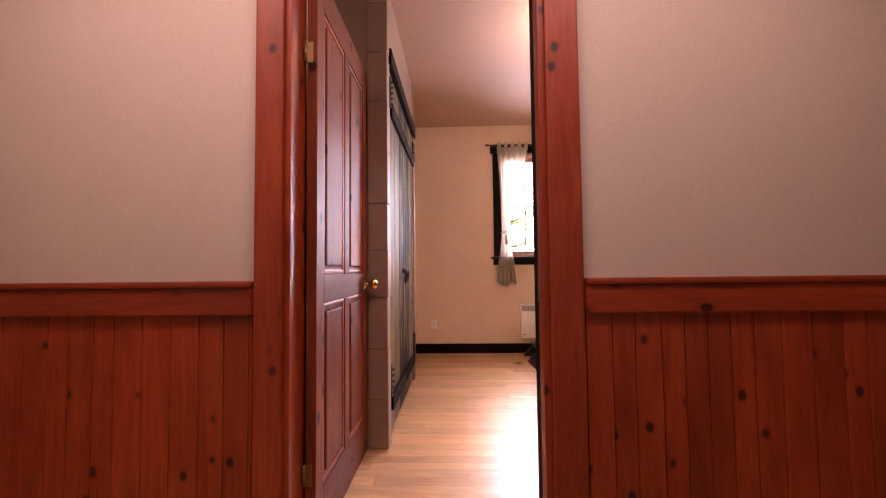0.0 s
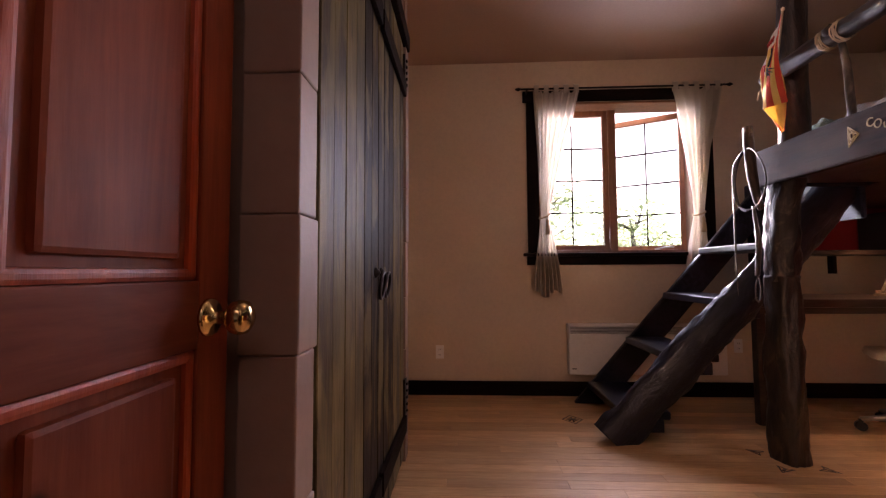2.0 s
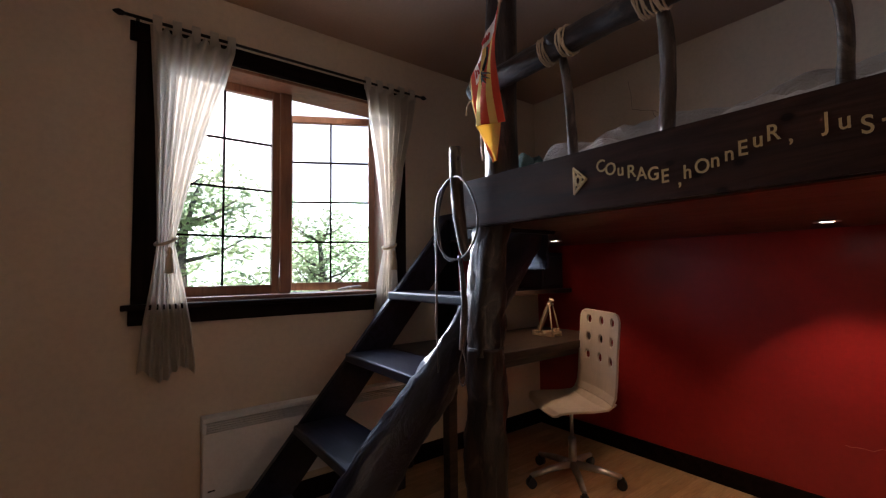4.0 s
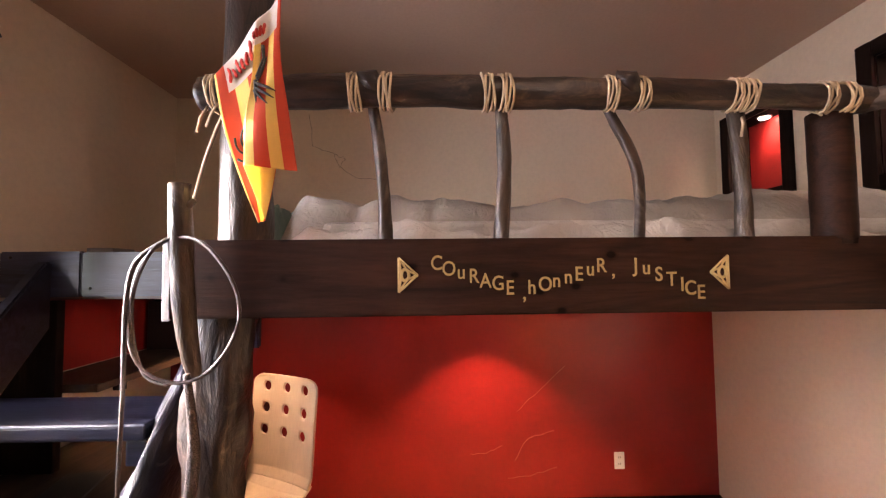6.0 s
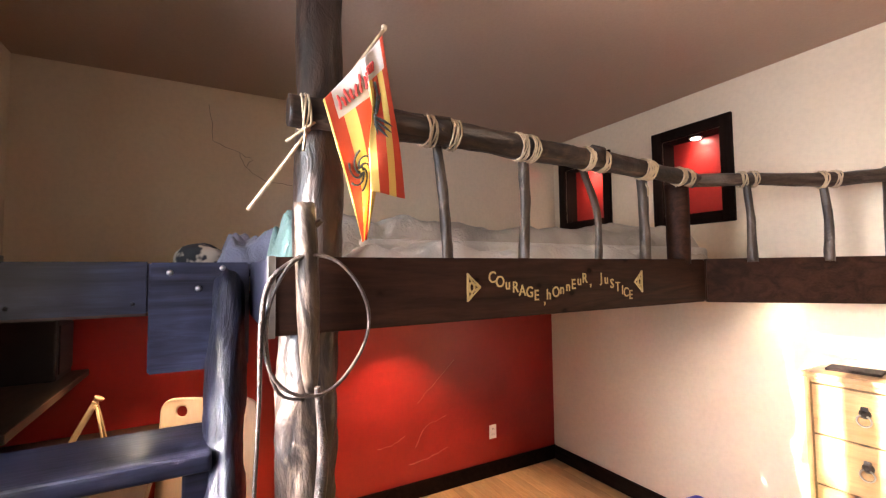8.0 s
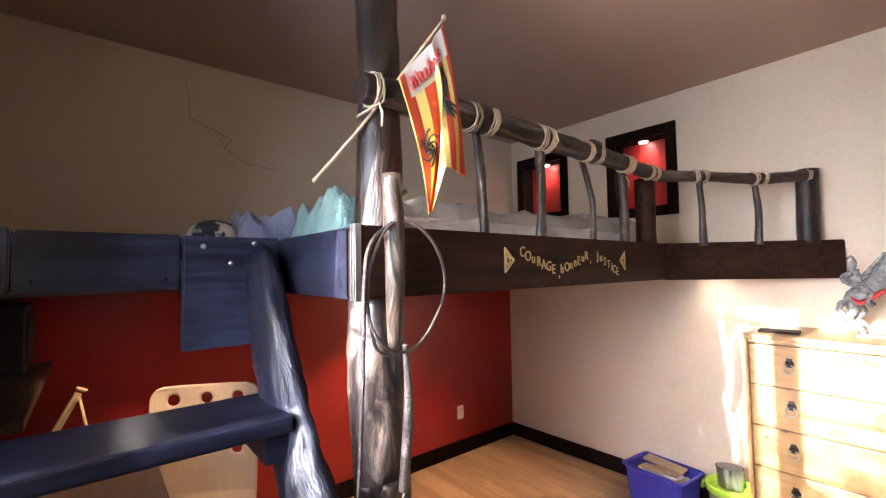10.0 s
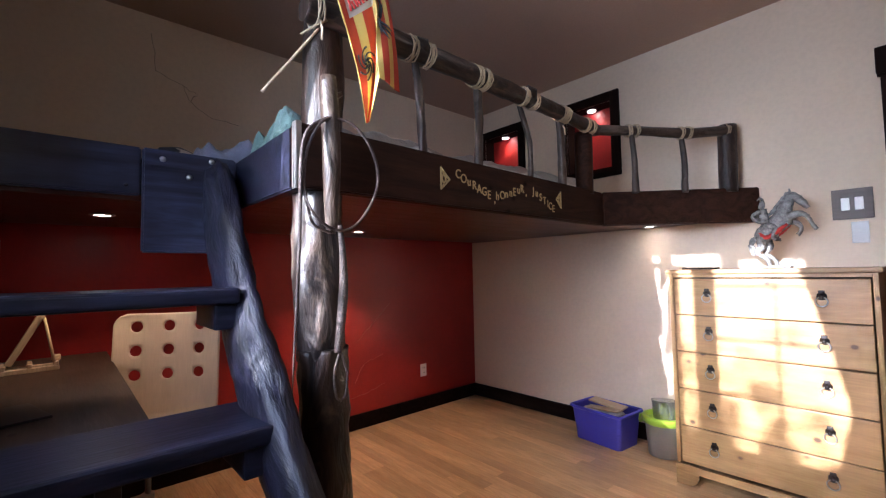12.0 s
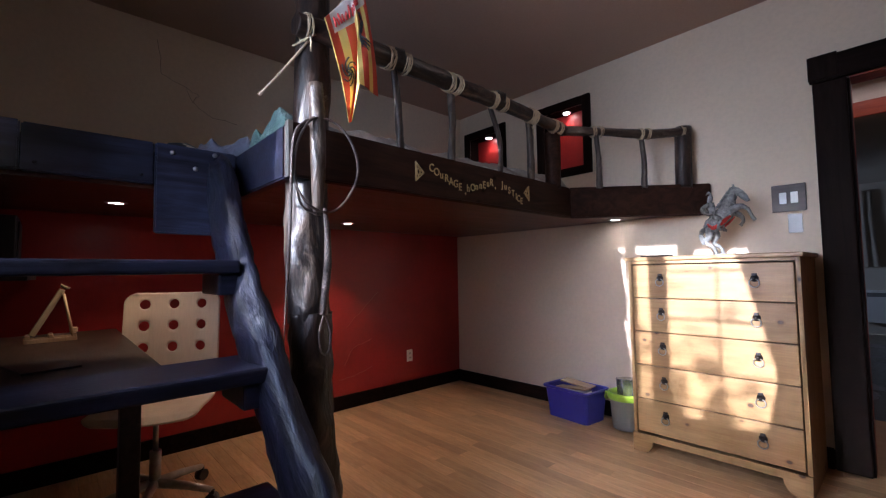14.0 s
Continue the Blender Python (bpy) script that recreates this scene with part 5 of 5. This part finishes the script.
heap("sheet", 2.305, 2.56, 3.55, 5.54, lambda x, y: 1.72 + (0.085 + 0.05 * noise.noise(Vector((y * 5, x * 3, 4))) + 0.02 * wrinkle(x, y, 7, 12)) * smooth(2.305, 2.37, x) * smooth(2.56, 2.47, x) * smooth(3.55, 3.7, y) * smooth(5.54, 5.4, y), 24, 150, bed, M_SHEET, "white crumpled sheet")

blanket = thing("blanket", "folded teal blanket heaped on the bed", "blanket")
heap("cloth", 2.44, 2.95, 5.55, 5.71, lambda x, y: 1.725 + (0.185 + 0.06 * wrinkle(x, y, 3, 11)) * smooth(2.42, 2.50, x) * smooth(2.95, 2.85, x) * smooth(5.71, 5.66, y) * smooth(5.55, 5.60, y), 40, 24, blanket, M_TEAL)
pillow = thing("pillow", "crumpled blue-grey pillow on the loft", "pillow")
heap("cover", 2.92, 3.4, 5.50, 5.90, lambda x, y: 1.725 + (0.15 + 0.06 * wrinkle(x, y, 5, 10)) * smooth(2.92, 3.02, x) * smooth(3.4, 3.3, x) * smooth(5.5, 5.6, y) * smooth(5.90, 5.80, y), 44, 44, pillow, M_PILLOW)
toy = thing("plush_toy", "small black and cream plush toy on the loft", "toy")
bm = bmesh.new()
bmesh.ops.create_icosphere(bm, subdivisions=3, radius=1.0)
for v in bm.verts:
    k = 1 + 0.12 * noise.noise(v.co * 2.5) + 0.05 * noise.noise(v.co * 9)
    v.co = Vector((3.12 + v.co.x * 0.09 * k, 5.93 + v.co.y * 0.10 * k, 1.775 + v.co.z * 0.07 * k))
for f in bm.faces:
    f.smooth = True
part("body", bm, M_PLUSH, toy)
flat_boxes = [(3.25, 6.66, 0.2, 0.13, 0.035, M_BLACK), (3.24, 6.67, 0.17, 0.12, 0.03, M_GREYPL)]
z = 1.731
for x, y, w, d, h, mt in flat_boxes:
    o = thing("flat_box", "small dark box lying on the loft edge", "box", pose(x, y, z, 0, 0, 4))
    part("case", box((-w / 2, -d / 2, 0), (w / 2, d / 2, h), 0.003), mt, o)
    z += h + 0.0005


# ---- desk corner ----
shelf = thing("wall_shelf", "dark stained plank shelf above the desk", "shelf")
part("board", box((2.92, 6.47, 1.165), (X_EAST - 0.006, Y_NORTH - 0.002, 1.20), 0.006), M_DESK, shelf)
part("upright", box((2.86, 6.60, 0.857), (2.90, Y_NORTH - 0.002, 1.56), 0.004), M_TRIM_Z, shelf)
part("bracket", box((3.5, 6.78, 1.02), (3.53, Y_NORTH - 0.002, 1.165), 0.003), M_TRIM_Z, shelf)
speaker = thing("speaker", "black box speaker on the wall shelf", "speaker", pose(3.86, 6.66, 1.2005))
part("case", box((-0.13, -0.12, 0), (0.14, 0.15, 0.30), 0.01), M_BLACK, speaker)
part("grille", box((-0.11, -0.128, 0.03), (0.12, -0.1205, 0.27), 0.006), M_BLACK, speaker)

cat = thing("wooden_model", "little pale wood catapult model on the desk", "model", pose(3.60, 6.40, 0.8555, 0, 0, -88))
for y in (-0.045, 0.045):
    part("runner", box((-0.10, y - 0.008, 0), (0.10, y + 0.008, 0.02), 0.002, 1), M_STICK, cat)
    part("strut", tube([(0.085, y, 0.02), (0.045, y * 0.45, 0.235)], 0.0055, 8), M_STICK, cat)
for x in (-0.085, 0.0, 0.088):
    part("cross_bar", box((x - 0.009, -0.056, 0.0205), (x + 0.009, 0.056, 0.038), 0.002, 1), M_STICK, cat)
part("block", box((0.072, -0.018, 0.0385), (0.104, 0.018, 0.062), 0.003, 1), M_STICK, cat)
arm = part("arm", box((-0.013, -0.014, 0.0), (0.013, 0.014, 0.25), 0.003), M_STICK, cat)
arm.matrix_local = pose(-0.07, 0, 0.034, 0, 26)
part("axle", tube([(0.04, -0.036, 0.24), (0.04, 0.036, 0.24)], 0.007, 8), M_STICK, cat)
part("cup", lathe([(0.001, 0.0), (0.018, 0.004), (0.022, 0.016), (0.019, 0.016), (0.001, 0.006)], 16, m=pose(0.046, 0, 0.262, 0, 26)), M_STICK, cat)
tab = thing("tablet", "thin dark tablet lying on the desk", "tablet", pose(2.75, 6.42, 0.8555, 0, 0, 15))
part("case", box((-0.12, -0.08, 0), (0.12, 0.08, 0.008), 0.003), M_BLACK, tab)


for z, ln in ((0.455, 0.075), (0.16, 0.045)):
    peg = thing("wall_peg", "small white turned peg on the closet side", "peg", pose(0.06, 5.63, z))
    part("stem", tube([(0, 0.0, 0), (0, ln, 0)], 0.007, 10), M_WHITE, peg)
    part("knob", lathe([(0.008, -0.006), (0.015, 0.0), (0.015, 0.012), (0.006, 0.018)], 14, m=pose(0, ln, 0, -90)), M_WHITE, peg)


# ---- beside the dresser ----
def open_box(x0, x1, y0, y1, h, t, taper):
    """An open plastic tub, wider at its rim."""
    bm = bmesh.new()
    rings = []
    for z, grow, inset in ((0, 0, 0), (h, taper, 0), (h, taper, t), (t, 0, t)):
        a, b = grow - inset, grow - inset
        c = 0.03
        pts = []
        for cx, cy, a0 in ((x1 + a - c, y1 + b - c, 0), (x0 - a + c, y1 + b - c, 90), (x0 - a + c, y0 - b + c, 180), (x1 + a - c, y0 - b + c, 270)):
            for k in range(5):
                an = radians(a0 + 22.5 * k)
                pts.append(bm.verts.new((cx + c * math.cos(an), cy + c * math.sin(an), z)))
        rings.append(pts)
    n = len(rings[0])
    for a, b in zip(rings, rings[1:]):
        for k in range(n):
            bm.faces.new([a[k], a[(k + 1) % n], b[(k + 1) % n], b[k]])
    bm.faces.new(rings[0])
    bm.faces.new(rings[-1])
    bmesh.ops.recalc_face_normals(bm, faces=bm.faces)
    return bm


tub = thing("storage_bin", "blue plastic storage bin holding papers and kindling", "bin", pose(2.52, 3.27, 0.0, 0, 0, -6))
part("tub", open_box(-0.18, 0.18, -0.12, 0.12, 0.24, 0.006, 0.02), M_BLUE, tub)
rim = []
for cx, cy, a0 in ((0.18, 0.12, 0), (-0.18, 0.12, 90), (-0.18, -0.12, 180), (0.18, -0.12, 270)):
    rim += [(cx + 0.028 * math.cos(radians(a0 + 22.5 * k)), cy + 0.028 * math.sin(radians(a0 + 22.5 * k)), 0.238) for k in range(5)]
bm = tube(rim, 0.011, 8, closed=True)
part("rim", bm, M_BLUE, tub)
papers = thing("paper_stack", "loose cream papers and slats in the blue bin", "papers", pose(2.52, 3.27, 0.007, 0, 0, -6))
rnd = random.Random(11)
for k in range(9):
    o = part("sheet", box((-0.13, -0.05, 0), (0.13, 0.05, 0.012), 0.002, 1), M_STICK if k % 3 else M_WHITE, papers)
    o.matrix_local = pose(rnd.uniform(-0.02, 0.02), rnd.uniform(-0.04, 0.04), 0.05 + k * 0.025, rnd.uniform(-4, 4), rnd.uniform(-6, 6), rnd.uniform(-10, 10))

pail = thing("bucket", "grey plastic bucket with a lime green rim", "bucket", pose(2.13, 3.22, 0))
part("body", lathe([(0.10, 0), (0.115, 0.22), (0.122, 0.225), (0.122, 0.232), (0.108, 0.232), (0.095, 0.006), (0.001, 0.006)], 36), M_GREYPL, pail)
part("rim", lathe([(0.117, 0.212), (0.13, 0.215), (0.133, 0.25), (0.128, 0.262), (0.112, 0.262), (0.110, 0.234)], 36), M_LIME, pail, "lime green rim")
for s in (-1, 1):
    part("handle", tube([(s * 0.131, -0.05, 0.25), (s * 0.15, -0.03, 0.20), (s * 0.152, 0.0, 0.185), (s * 0.15, 0.03, 0.20), (s * 0.131, 0.05, 0.25)], 0.008, 8, step=0.02), M_LIME, pail, "lime green handle")
cup = thing("clear_tub", "clear plastic tub standing in the bucket", "tub", pose(2.12, 3.21, 0.008, 4, 3))
ob = part("wall", lathe([(0.06, 0.0), (0.075, 0.34), (0.078, 0.345), (0.073, 0.345), (0.058, 0.004), (0.001, 0.004)], 28), M_CLEAR, cup)

# horse with rider on the dresser, one plain cast
def statue():
    bm = bmesh.new()

    def limb(pts, rad, s=10):
        tube(pts, rad, s, 0.08, 3, bm=bm, step=0.01)

    # barrel, neck, head
    limb([(0.115, 0, 0.185), (0.09, 0, 0.215), (0.03, 0, 0.265), (-0.03, 0, 0.31), (-0.075, 0, 0.335)], [0.035, 0.058, 0.056, 0.060, 0.045], 14)
    limb([(-0.035, 0, 0.33), (-0.055, 0, 0.39), (-0.075, 0, 0.435), (-0.10, 0, 0.462)], [0.058, 0.047, 0.036, 0.026], 12)
    limb([(-0.09, 0, 0.465), (-0.135, 0, 0.435), (-0.165, 0, 0.40), (-0.183, 0, 0.378)], [0.027, 0.027, 0.019, 0.013], 10)
    for y in (-0.013, 0.013):
        limb([(-0.09, y, 0.475), (-0.084, y * 1.2, 0.51)], [0.007, 0.002], 6)
    for k in range(7):
        q = k / 6
        limb([(-0.082 + 0.09 * q, 0, 0.478 - 0.11 * q), (-0.06 + 0.10 * q, 0.006, 0.478 - 0.125 * q), (-0.048 + 0.10 * q, 0.01, 0.455 - 0.125 * q)], [0.010, 0.009, 0.003], 6)
    # hind legs, fore legs, tail
    for y, k in ((-0.028, 0.0), (0.028, 0.035)):
        limb([(0.095, y, 0.205), (0.06 + k, y, 0.145), (0.085 + k, y, 0.10), (0.03 + k, y, 0.055), (0.015 + k, y, 0.014)], [0.040, 0.028, 0.015, 0.012, 0.016])
    limb([(-0.07, 0.028, 0.325), (-0.13, 0.032, 0.34), (-0.175, 0.032, 0.325), (-0.205, 0.032, 0.275), (-0.228, 0.032, 0.235)], [0.030, 0.022, 0.015, 0.011, 0.014])
    limb([(-0.06, -0.028, 0.31), (-0.115, -0.03, 0.285), (-0.135, -0.03, 0.245), (-0.11, -0.03, 0.21)], [0.028, 0.019, 0.012, 0.013])
    for k in range(4):
        limb([(0.125, 0, 0.20), (0.165, 0.008 * (k - 1.5), 0.19 - 0.01 * k), (0.178 - 0.01 * k, 0.012 * (k - 1.5), 0.14), (0.16 - 0.016 * k, 0.014 * (k - 1.5), 0.085)], [0.012, 0.013, 0.012, 0.004], 7)
    # rider with helmet, shield arm and crest
    limb([(0.055, 0, 0.285), (0.075, 0, 0.33), (0.09, 0, 0.385)], [0.032, 0.031, 0.034], 12)
    limb([(0.09, 0, 0.392), (0.084, 0, 0.425), (0.08, 0, 0.452)], [0.016, 0.022, 0.009], 10)
    limb([(0.075, 0, 0.45), (0.095, 0, 0.468), (0.115, 0, 0.455)], [0.006, 0.009, 0.003], 6)
    for y in (-0.042, 0.042):
        limb([(0.09, y * 0.8, 0.375), (0.138, y * 1.1, 0.345), (0.10, y * 1.2, 0.305), (0.04, y * 0.8, 0.31)], [0.016, 0.014, 0.012, 0.009])
        limb([(0.05, y, 0.285), (0.0, y * 1.4, 0.255), (0.02, y * 1.45, 0.20), (-0.005, y * 1.45, 0.185)], [0.024, 0.018, 0.013, 0.011])
    before = len(bm.faces)
    for y in (-1, 1):
        limb([(0.10, y * 0.045, 0.23), (0.06, y * 0.058, 0.20), (0.02, y * 0.06, 0.215), (-0.03, y * 0.058, 0.25), (-0.07, y * 0.05, 0.28)], [0.010, 0.016, 0.013, 0.015, 0.008], 8)
    bm.faces.ensure_lookup_table()
    for f in bm.faces[before:]:
        f.material_index = 1
    cuboid(bm, (-0.075, -0.05, 0.0), (0.085, 0.05, 0.014), 0.005)
    for v in bm.verts:
        if v.co.z > 0.02:
            v.co += Vector((noise.noise(v.co * 70), noise.noise(v.co * 70 + Vector((9, 0, 0))), noise.noise(v.co * 70 + Vector((0, 9, 0))))) * 0.006
    o = tagged(part("knight_statue", bm, M_PEWTER), "pewter grey rearing horse statue with rider and red saddle cloth", "statue")
    o.data.materials.append(M_FLAGRED)
    o.matrix_world = pose(1.44, 3.27, 1.2505, 0, 0, 0) @ Matrix.Diagonal((0.76, 0.87, 0.87, 1))


statue()
book = thing("book", "thin dark book lying on the dresser", "book", pose(1.80, 3.40, 1.2505, 0, 0, 8))
part("cover", box((-0.09, -0.06, 0), (0.09, 0.06, 0.012), 0.002), M_TRIM, book)
part("pages", box((-0.085, -0.062, 0.002), (0.085, -0.0601, 0.010)), M_WHITE, book)


# ---- beyond the hall ----
far_heater = thing("wall_heater", "white convector heater on the far wall", "heater")
part("body", box((0.70, -3.995, 0.2), (1.22, -3.93, 0.75), 0.01), M_WHITE, far_heater)
part("grille", box((0.73, -3.929, 0.64), (1.19, -3.925, 0.71)), M_GREYPL, far_heater)
far_curtain = thing("curtain", "pale gathered curtain in the far room", "curtain")
bm = bmesh.new()
g = [[bm.verts.new((1.05 + (0.62 + (0.16 if j < 6 else 0.02 * j)) * (i / 30 - 0.2) + 0.15, -3.93 + 0.03 * math.sin(i * 1.7), 2.45 - 1.3 * j / 20)) for i in range(31)] for j in range(21)]
for j in range(20):
    for i in range(30):
        bm.faces.new([g[j][i], g[j + 1][i], g[j + 1][i + 1], g[j][i + 1]]).smooth = True
part("cloth", bm, M_CURTAIN, far_curtain)


# ---- trees outside ----
def tree(x, y, height, spread, seed, clear):
    rnd = random.Random(seed)
    t = thing("tree", "leafy green garden tree outside the window", "tree", pose(x, y, -1.5), "garden trees")
    top = Vector((rnd.uniform(-0.3, 0.3), rnd.uniform(-0.3, 0.3), height * 0.8))
    bm = tube([(0, 0, 0), (0.05, 0, height * 0.3), (0.0, 0.1, height * 0.6), top], [0.16, 0.13, 0.08, 0.02], 10, 0.1, seed, step=0.3)
    tips = []
    for k in range(16):
        z = height * rnd.uniform(0.3, 0.8)
        a = rnd.uniform(0, 2 * math.pi)
        r = spread * rnd.uniform(0.5, 1.0) * (1.15 - z / height)
        tip = Vector((r * math.cos(a), r * math.sin(a), z + r * 0.45))
        tube([(0, 0.05, z), (tip.x * 0.5, tip.y * 0.5, z + r * 0.15), tip], [0.04, 0.025, 0.008], 6, bm=bm)
        tips.append((Vector((0, 0, z)), tip))
    part("trunk", bm, M_BARK, t)
    bm = bmesh.new()
    for k in range(clear):
        a, b = rnd.choice(tips)
        c = a.lerp(b, rnd.uniform(0.35, 1.1)) + Vector((rnd.gauss(0, 0.3), rnd.gauss(0, 0.3), rnd.gauss(0, 0.28)))
        d = Vector((rnd.gauss(0, 1), rnd.gauss(0, 1), rnd.gauss(0, 0.5))).normalized()
        n = d.orthogonal().normalized()
        s = rnd.uniform(0.05, 0.09)
        bm.faces.new([bm.verts.new(p) for p in (c - d * s, c + n * s * 0.45, c + d * s, c - n * s * 0.45)])
    part("crown", bm, M_LEAF, t)


tree(-2.2, 13.5, 4.6, 2.3, 1, 4200)
tree(1.75, 12.2, 5.5, 2.0, 2, 3400)
tree(5.2, 15.0, 5.0, 2.4, 3, 2600)
tree(9.5, 18.0, 6.0, 3.0, 4, 4200)
tree(-7.0, 18.0, 6.0, 3.2, 5, 4200)


def glowing_far_woods():
    """Far woods and hazy sky, one flat sheet a long way off; its sunlight is painted as glow."""
    m, nt, b = shader("glowing_far_woods", 1.0)
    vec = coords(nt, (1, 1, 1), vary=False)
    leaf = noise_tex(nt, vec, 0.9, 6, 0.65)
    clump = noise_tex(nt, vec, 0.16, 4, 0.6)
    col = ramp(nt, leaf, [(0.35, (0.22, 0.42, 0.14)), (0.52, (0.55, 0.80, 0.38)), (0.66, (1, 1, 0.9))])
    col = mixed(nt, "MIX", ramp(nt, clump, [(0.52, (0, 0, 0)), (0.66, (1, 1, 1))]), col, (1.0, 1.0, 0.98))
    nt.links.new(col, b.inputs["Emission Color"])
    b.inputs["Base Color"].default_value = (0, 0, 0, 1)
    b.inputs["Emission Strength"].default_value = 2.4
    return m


tagged(part("backdrop", box((-80, 78, -3), (80, 78.2, 15)), glowing_far_woods()), "glowing sheet painted as hazy sunlit woods far behind the garden", "backdrop", kind="structure")
hedge = bmesh.new()
rnd = random.Random(8)
for k in range(5000):
    c = Vector((rnd.uniform(-14, 16), rnd.uniform(20, 22), -1.5 + abs(rnd.gauss(0, 1.3))))
    d = Vector((rnd.gauss(0, 1), rnd.gauss(0, 1), rnd.gauss(0, 0.6))).normalized()
    n = d.orthogonal().normalized()
    s = rnd.uniform(0.1, 0.2)
    hedge.faces.new([hedge.verts.new(p) for p in (c - d * s, c + n * s * 0.5, c + d * s, c - n * s * 0.5)])
tagged(part("hedge_foliage", hedge, M_LEAF), "dense green hedge foliage at the garden end", "hedge", kind="stuff")

# ---- hairline cracks ----
def crack(points, x, name, parent, material, r=0.0015):
    pts = []
    rnd = random.Random(len(points))
    for (a, b), (c, d) in zip(points, points[1:]):
        for k in range(4):
            s = k / 4
            pts.append((x, a + (c - a) * s + rnd.uniform(-0.008, 0.008), b + (d - b) * s + rnd.uniform(-0.008, 0.008)))
    pts.append((x, *points[-1]))
    part(name, tube(pts, r, 5), material, parent)


crack([(5.91, 2.78), (5.89, 2.55), (5.74, 2.50), (5.685, 2.39), (5.56, 2.32), (5.40, 2.31)], X_EAST, "crack", bpy.data.objects["wall_east"], M_BRANCHWOOD)
crack([(5.74, 2.50), (5.66, 2.46), (5.70, 2.40)], X_EAST, "crack", bpy.data.objects["wall_east"], M_BRANCHWOOD)
for pts in ([(4.15, 1.0), (4.36, 0.81), (4.48, 0.70)], [(4.59, 0.47), (4.70, 0.425), (4.8, 0.42)], [(4.23, 0.567), (4.41, 0.52), (4.50, 0.37)], [(4.22, 0.32), (4.40, 0.27), (4.55, 0.255)]):
    crack(pts, X_EAST - 0.0042, "crack", red_wall, M_PINKLINE, 0.0018)

# ---- burnt inlays in the floor ----
def inlay(name, label, at, turn, lines, width):
    o = thing(name, label, "floor inlay", pose(at[0], at[1], 0.0005, 0, 0, turn), kind="structure")
    for pts, closed in lines:
        bm = tube([(x, y, 0) for x, y in pts], width, 6, closed=closed)
        for v in bm.verts:
            v.co.z *= 0.12
        part("line", bm, M_BURN, o)
    return o


def circle(r, n=40, c=(0, 0), a0=0, a1=360):
    full = a1 - a0 >= 360
    return [(c[0] + r * math.cos(radians(a0 + (a1 - a0) * k / (n if full else n - 1))), c[1] + r * math.sin(radians(a0 + (a1 - a0) * k / (n if full else n - 1)))) for k in range(n)]


L = []
for k, length in ((0, 0.24), (1, 0.22), (2, 0.34), (3, 0.22)):
    ca, sa = math.cos(math.pi / 2 * k), math.sin(math.pi / 2 * k)

    def turned(pts):
        return [(x * ca - y * sa, x * sa + y * ca) for x, y in pts]

    L.append((turned([(0.05, 0.035), (0.10, 0.045), (length - 0.05, 0.075), (length, 0.08), (length, -0.08), (length - 0.05, -0.075), (0.10, -0.045), (0.05, -0.035)]), False))
    L.append((turned(circle(0.055, 24, (length - 0.085, 0))), True))
    L.append((turned([(length - 0.13, -0.03), (length - 0.085, 0.02), (length - 0.06, -0.02), (length - 0.04, 0.03)]), False))
    L.append((turned(circle(0.19, 10, (0, 0), 24, 66)), False))
    L.append((turned(circle(0.165, 10, (0, 0), 27, 63)), False))
    L.append((turned(circle(0.045, 14, (0.085, 0.085), 100, 350)), False))
L.append((circle(0.04, 20), True))
inlay("floor_cross", "burnt line drawing of a ringed cross in the floor", (1.40, 4.80), 40, L, 0.0042)
inlay("floor_diamond", "small dark diamond inlay in the floor", (1.225, 6.25), 0, [([(-0.07, 0), (0.0, 0.085), (0.07, 0), (0, -0.085)], True), ([(-0.045, 0), (0.045, 0)], False), ([(-0.03, 0.03), (0.03, -0.03)], False), ([(-0.03, -0.03), (0.03, 0.03)], False), ([(0, 0.055), (0, -0.055)], False)], 0.007)
for k in range(4):
    a = 45 + 90 * k
    inlay("floor_arrow", "dark arrow inlay at the foot of the post", (2.255 + 0.155 * math.cos(radians(a)), 5.625 + 0.155 * math.sin(radians(a))), a, [([(0.05, 0), (-0.03, 0.035), (-0.01, 0), (-0.03, -0.035)], True), ([(0.03, 0), (-0.01, 0)], False)], 0.008)

# ---- floor boards: strips along x ----
rnd = random.Random(5)
meshes = {}
y, i = 2.955, 0
W = 0.0827
lengths = (0.6, 0.9, 1.2, 1.5, 2.0)
while y < Y_NORTH - 0.001:
    w = min(W, Y_NORTH - y)
    x = X_WEST - rnd.choice((0.0, 0.25, 0.5))
    while x < X_EAST - 0.05:
        ln = rnd.choice(lengths)
        if x < X_WEST:
            ln, x = max(0.2, x + ln - X_WEST), X_WEST
        ln = round(min(ln, X_EAST - x), 3)
        key = (ln, round(w, 4))
        if key not in meshes:
            me = bpy.data.meshes.new("floor_board")
            bm = box((0.0004, 0.0004, -0.008), (ln - 0.0004, w - 0.0004, 0), 0.0008, 1)
            bm.to_mesh(me)
            bm.free()
            me.materials.append(M_FLOOR)
            meshes[key] = me
        if y > 3.03 or -0.1 < x + ln and x < 0.9:
            b = new("floor_board", meshes[key])
            b.parent = floor_top
            b.location = (x, y, 0)
        x += ln
    y += w
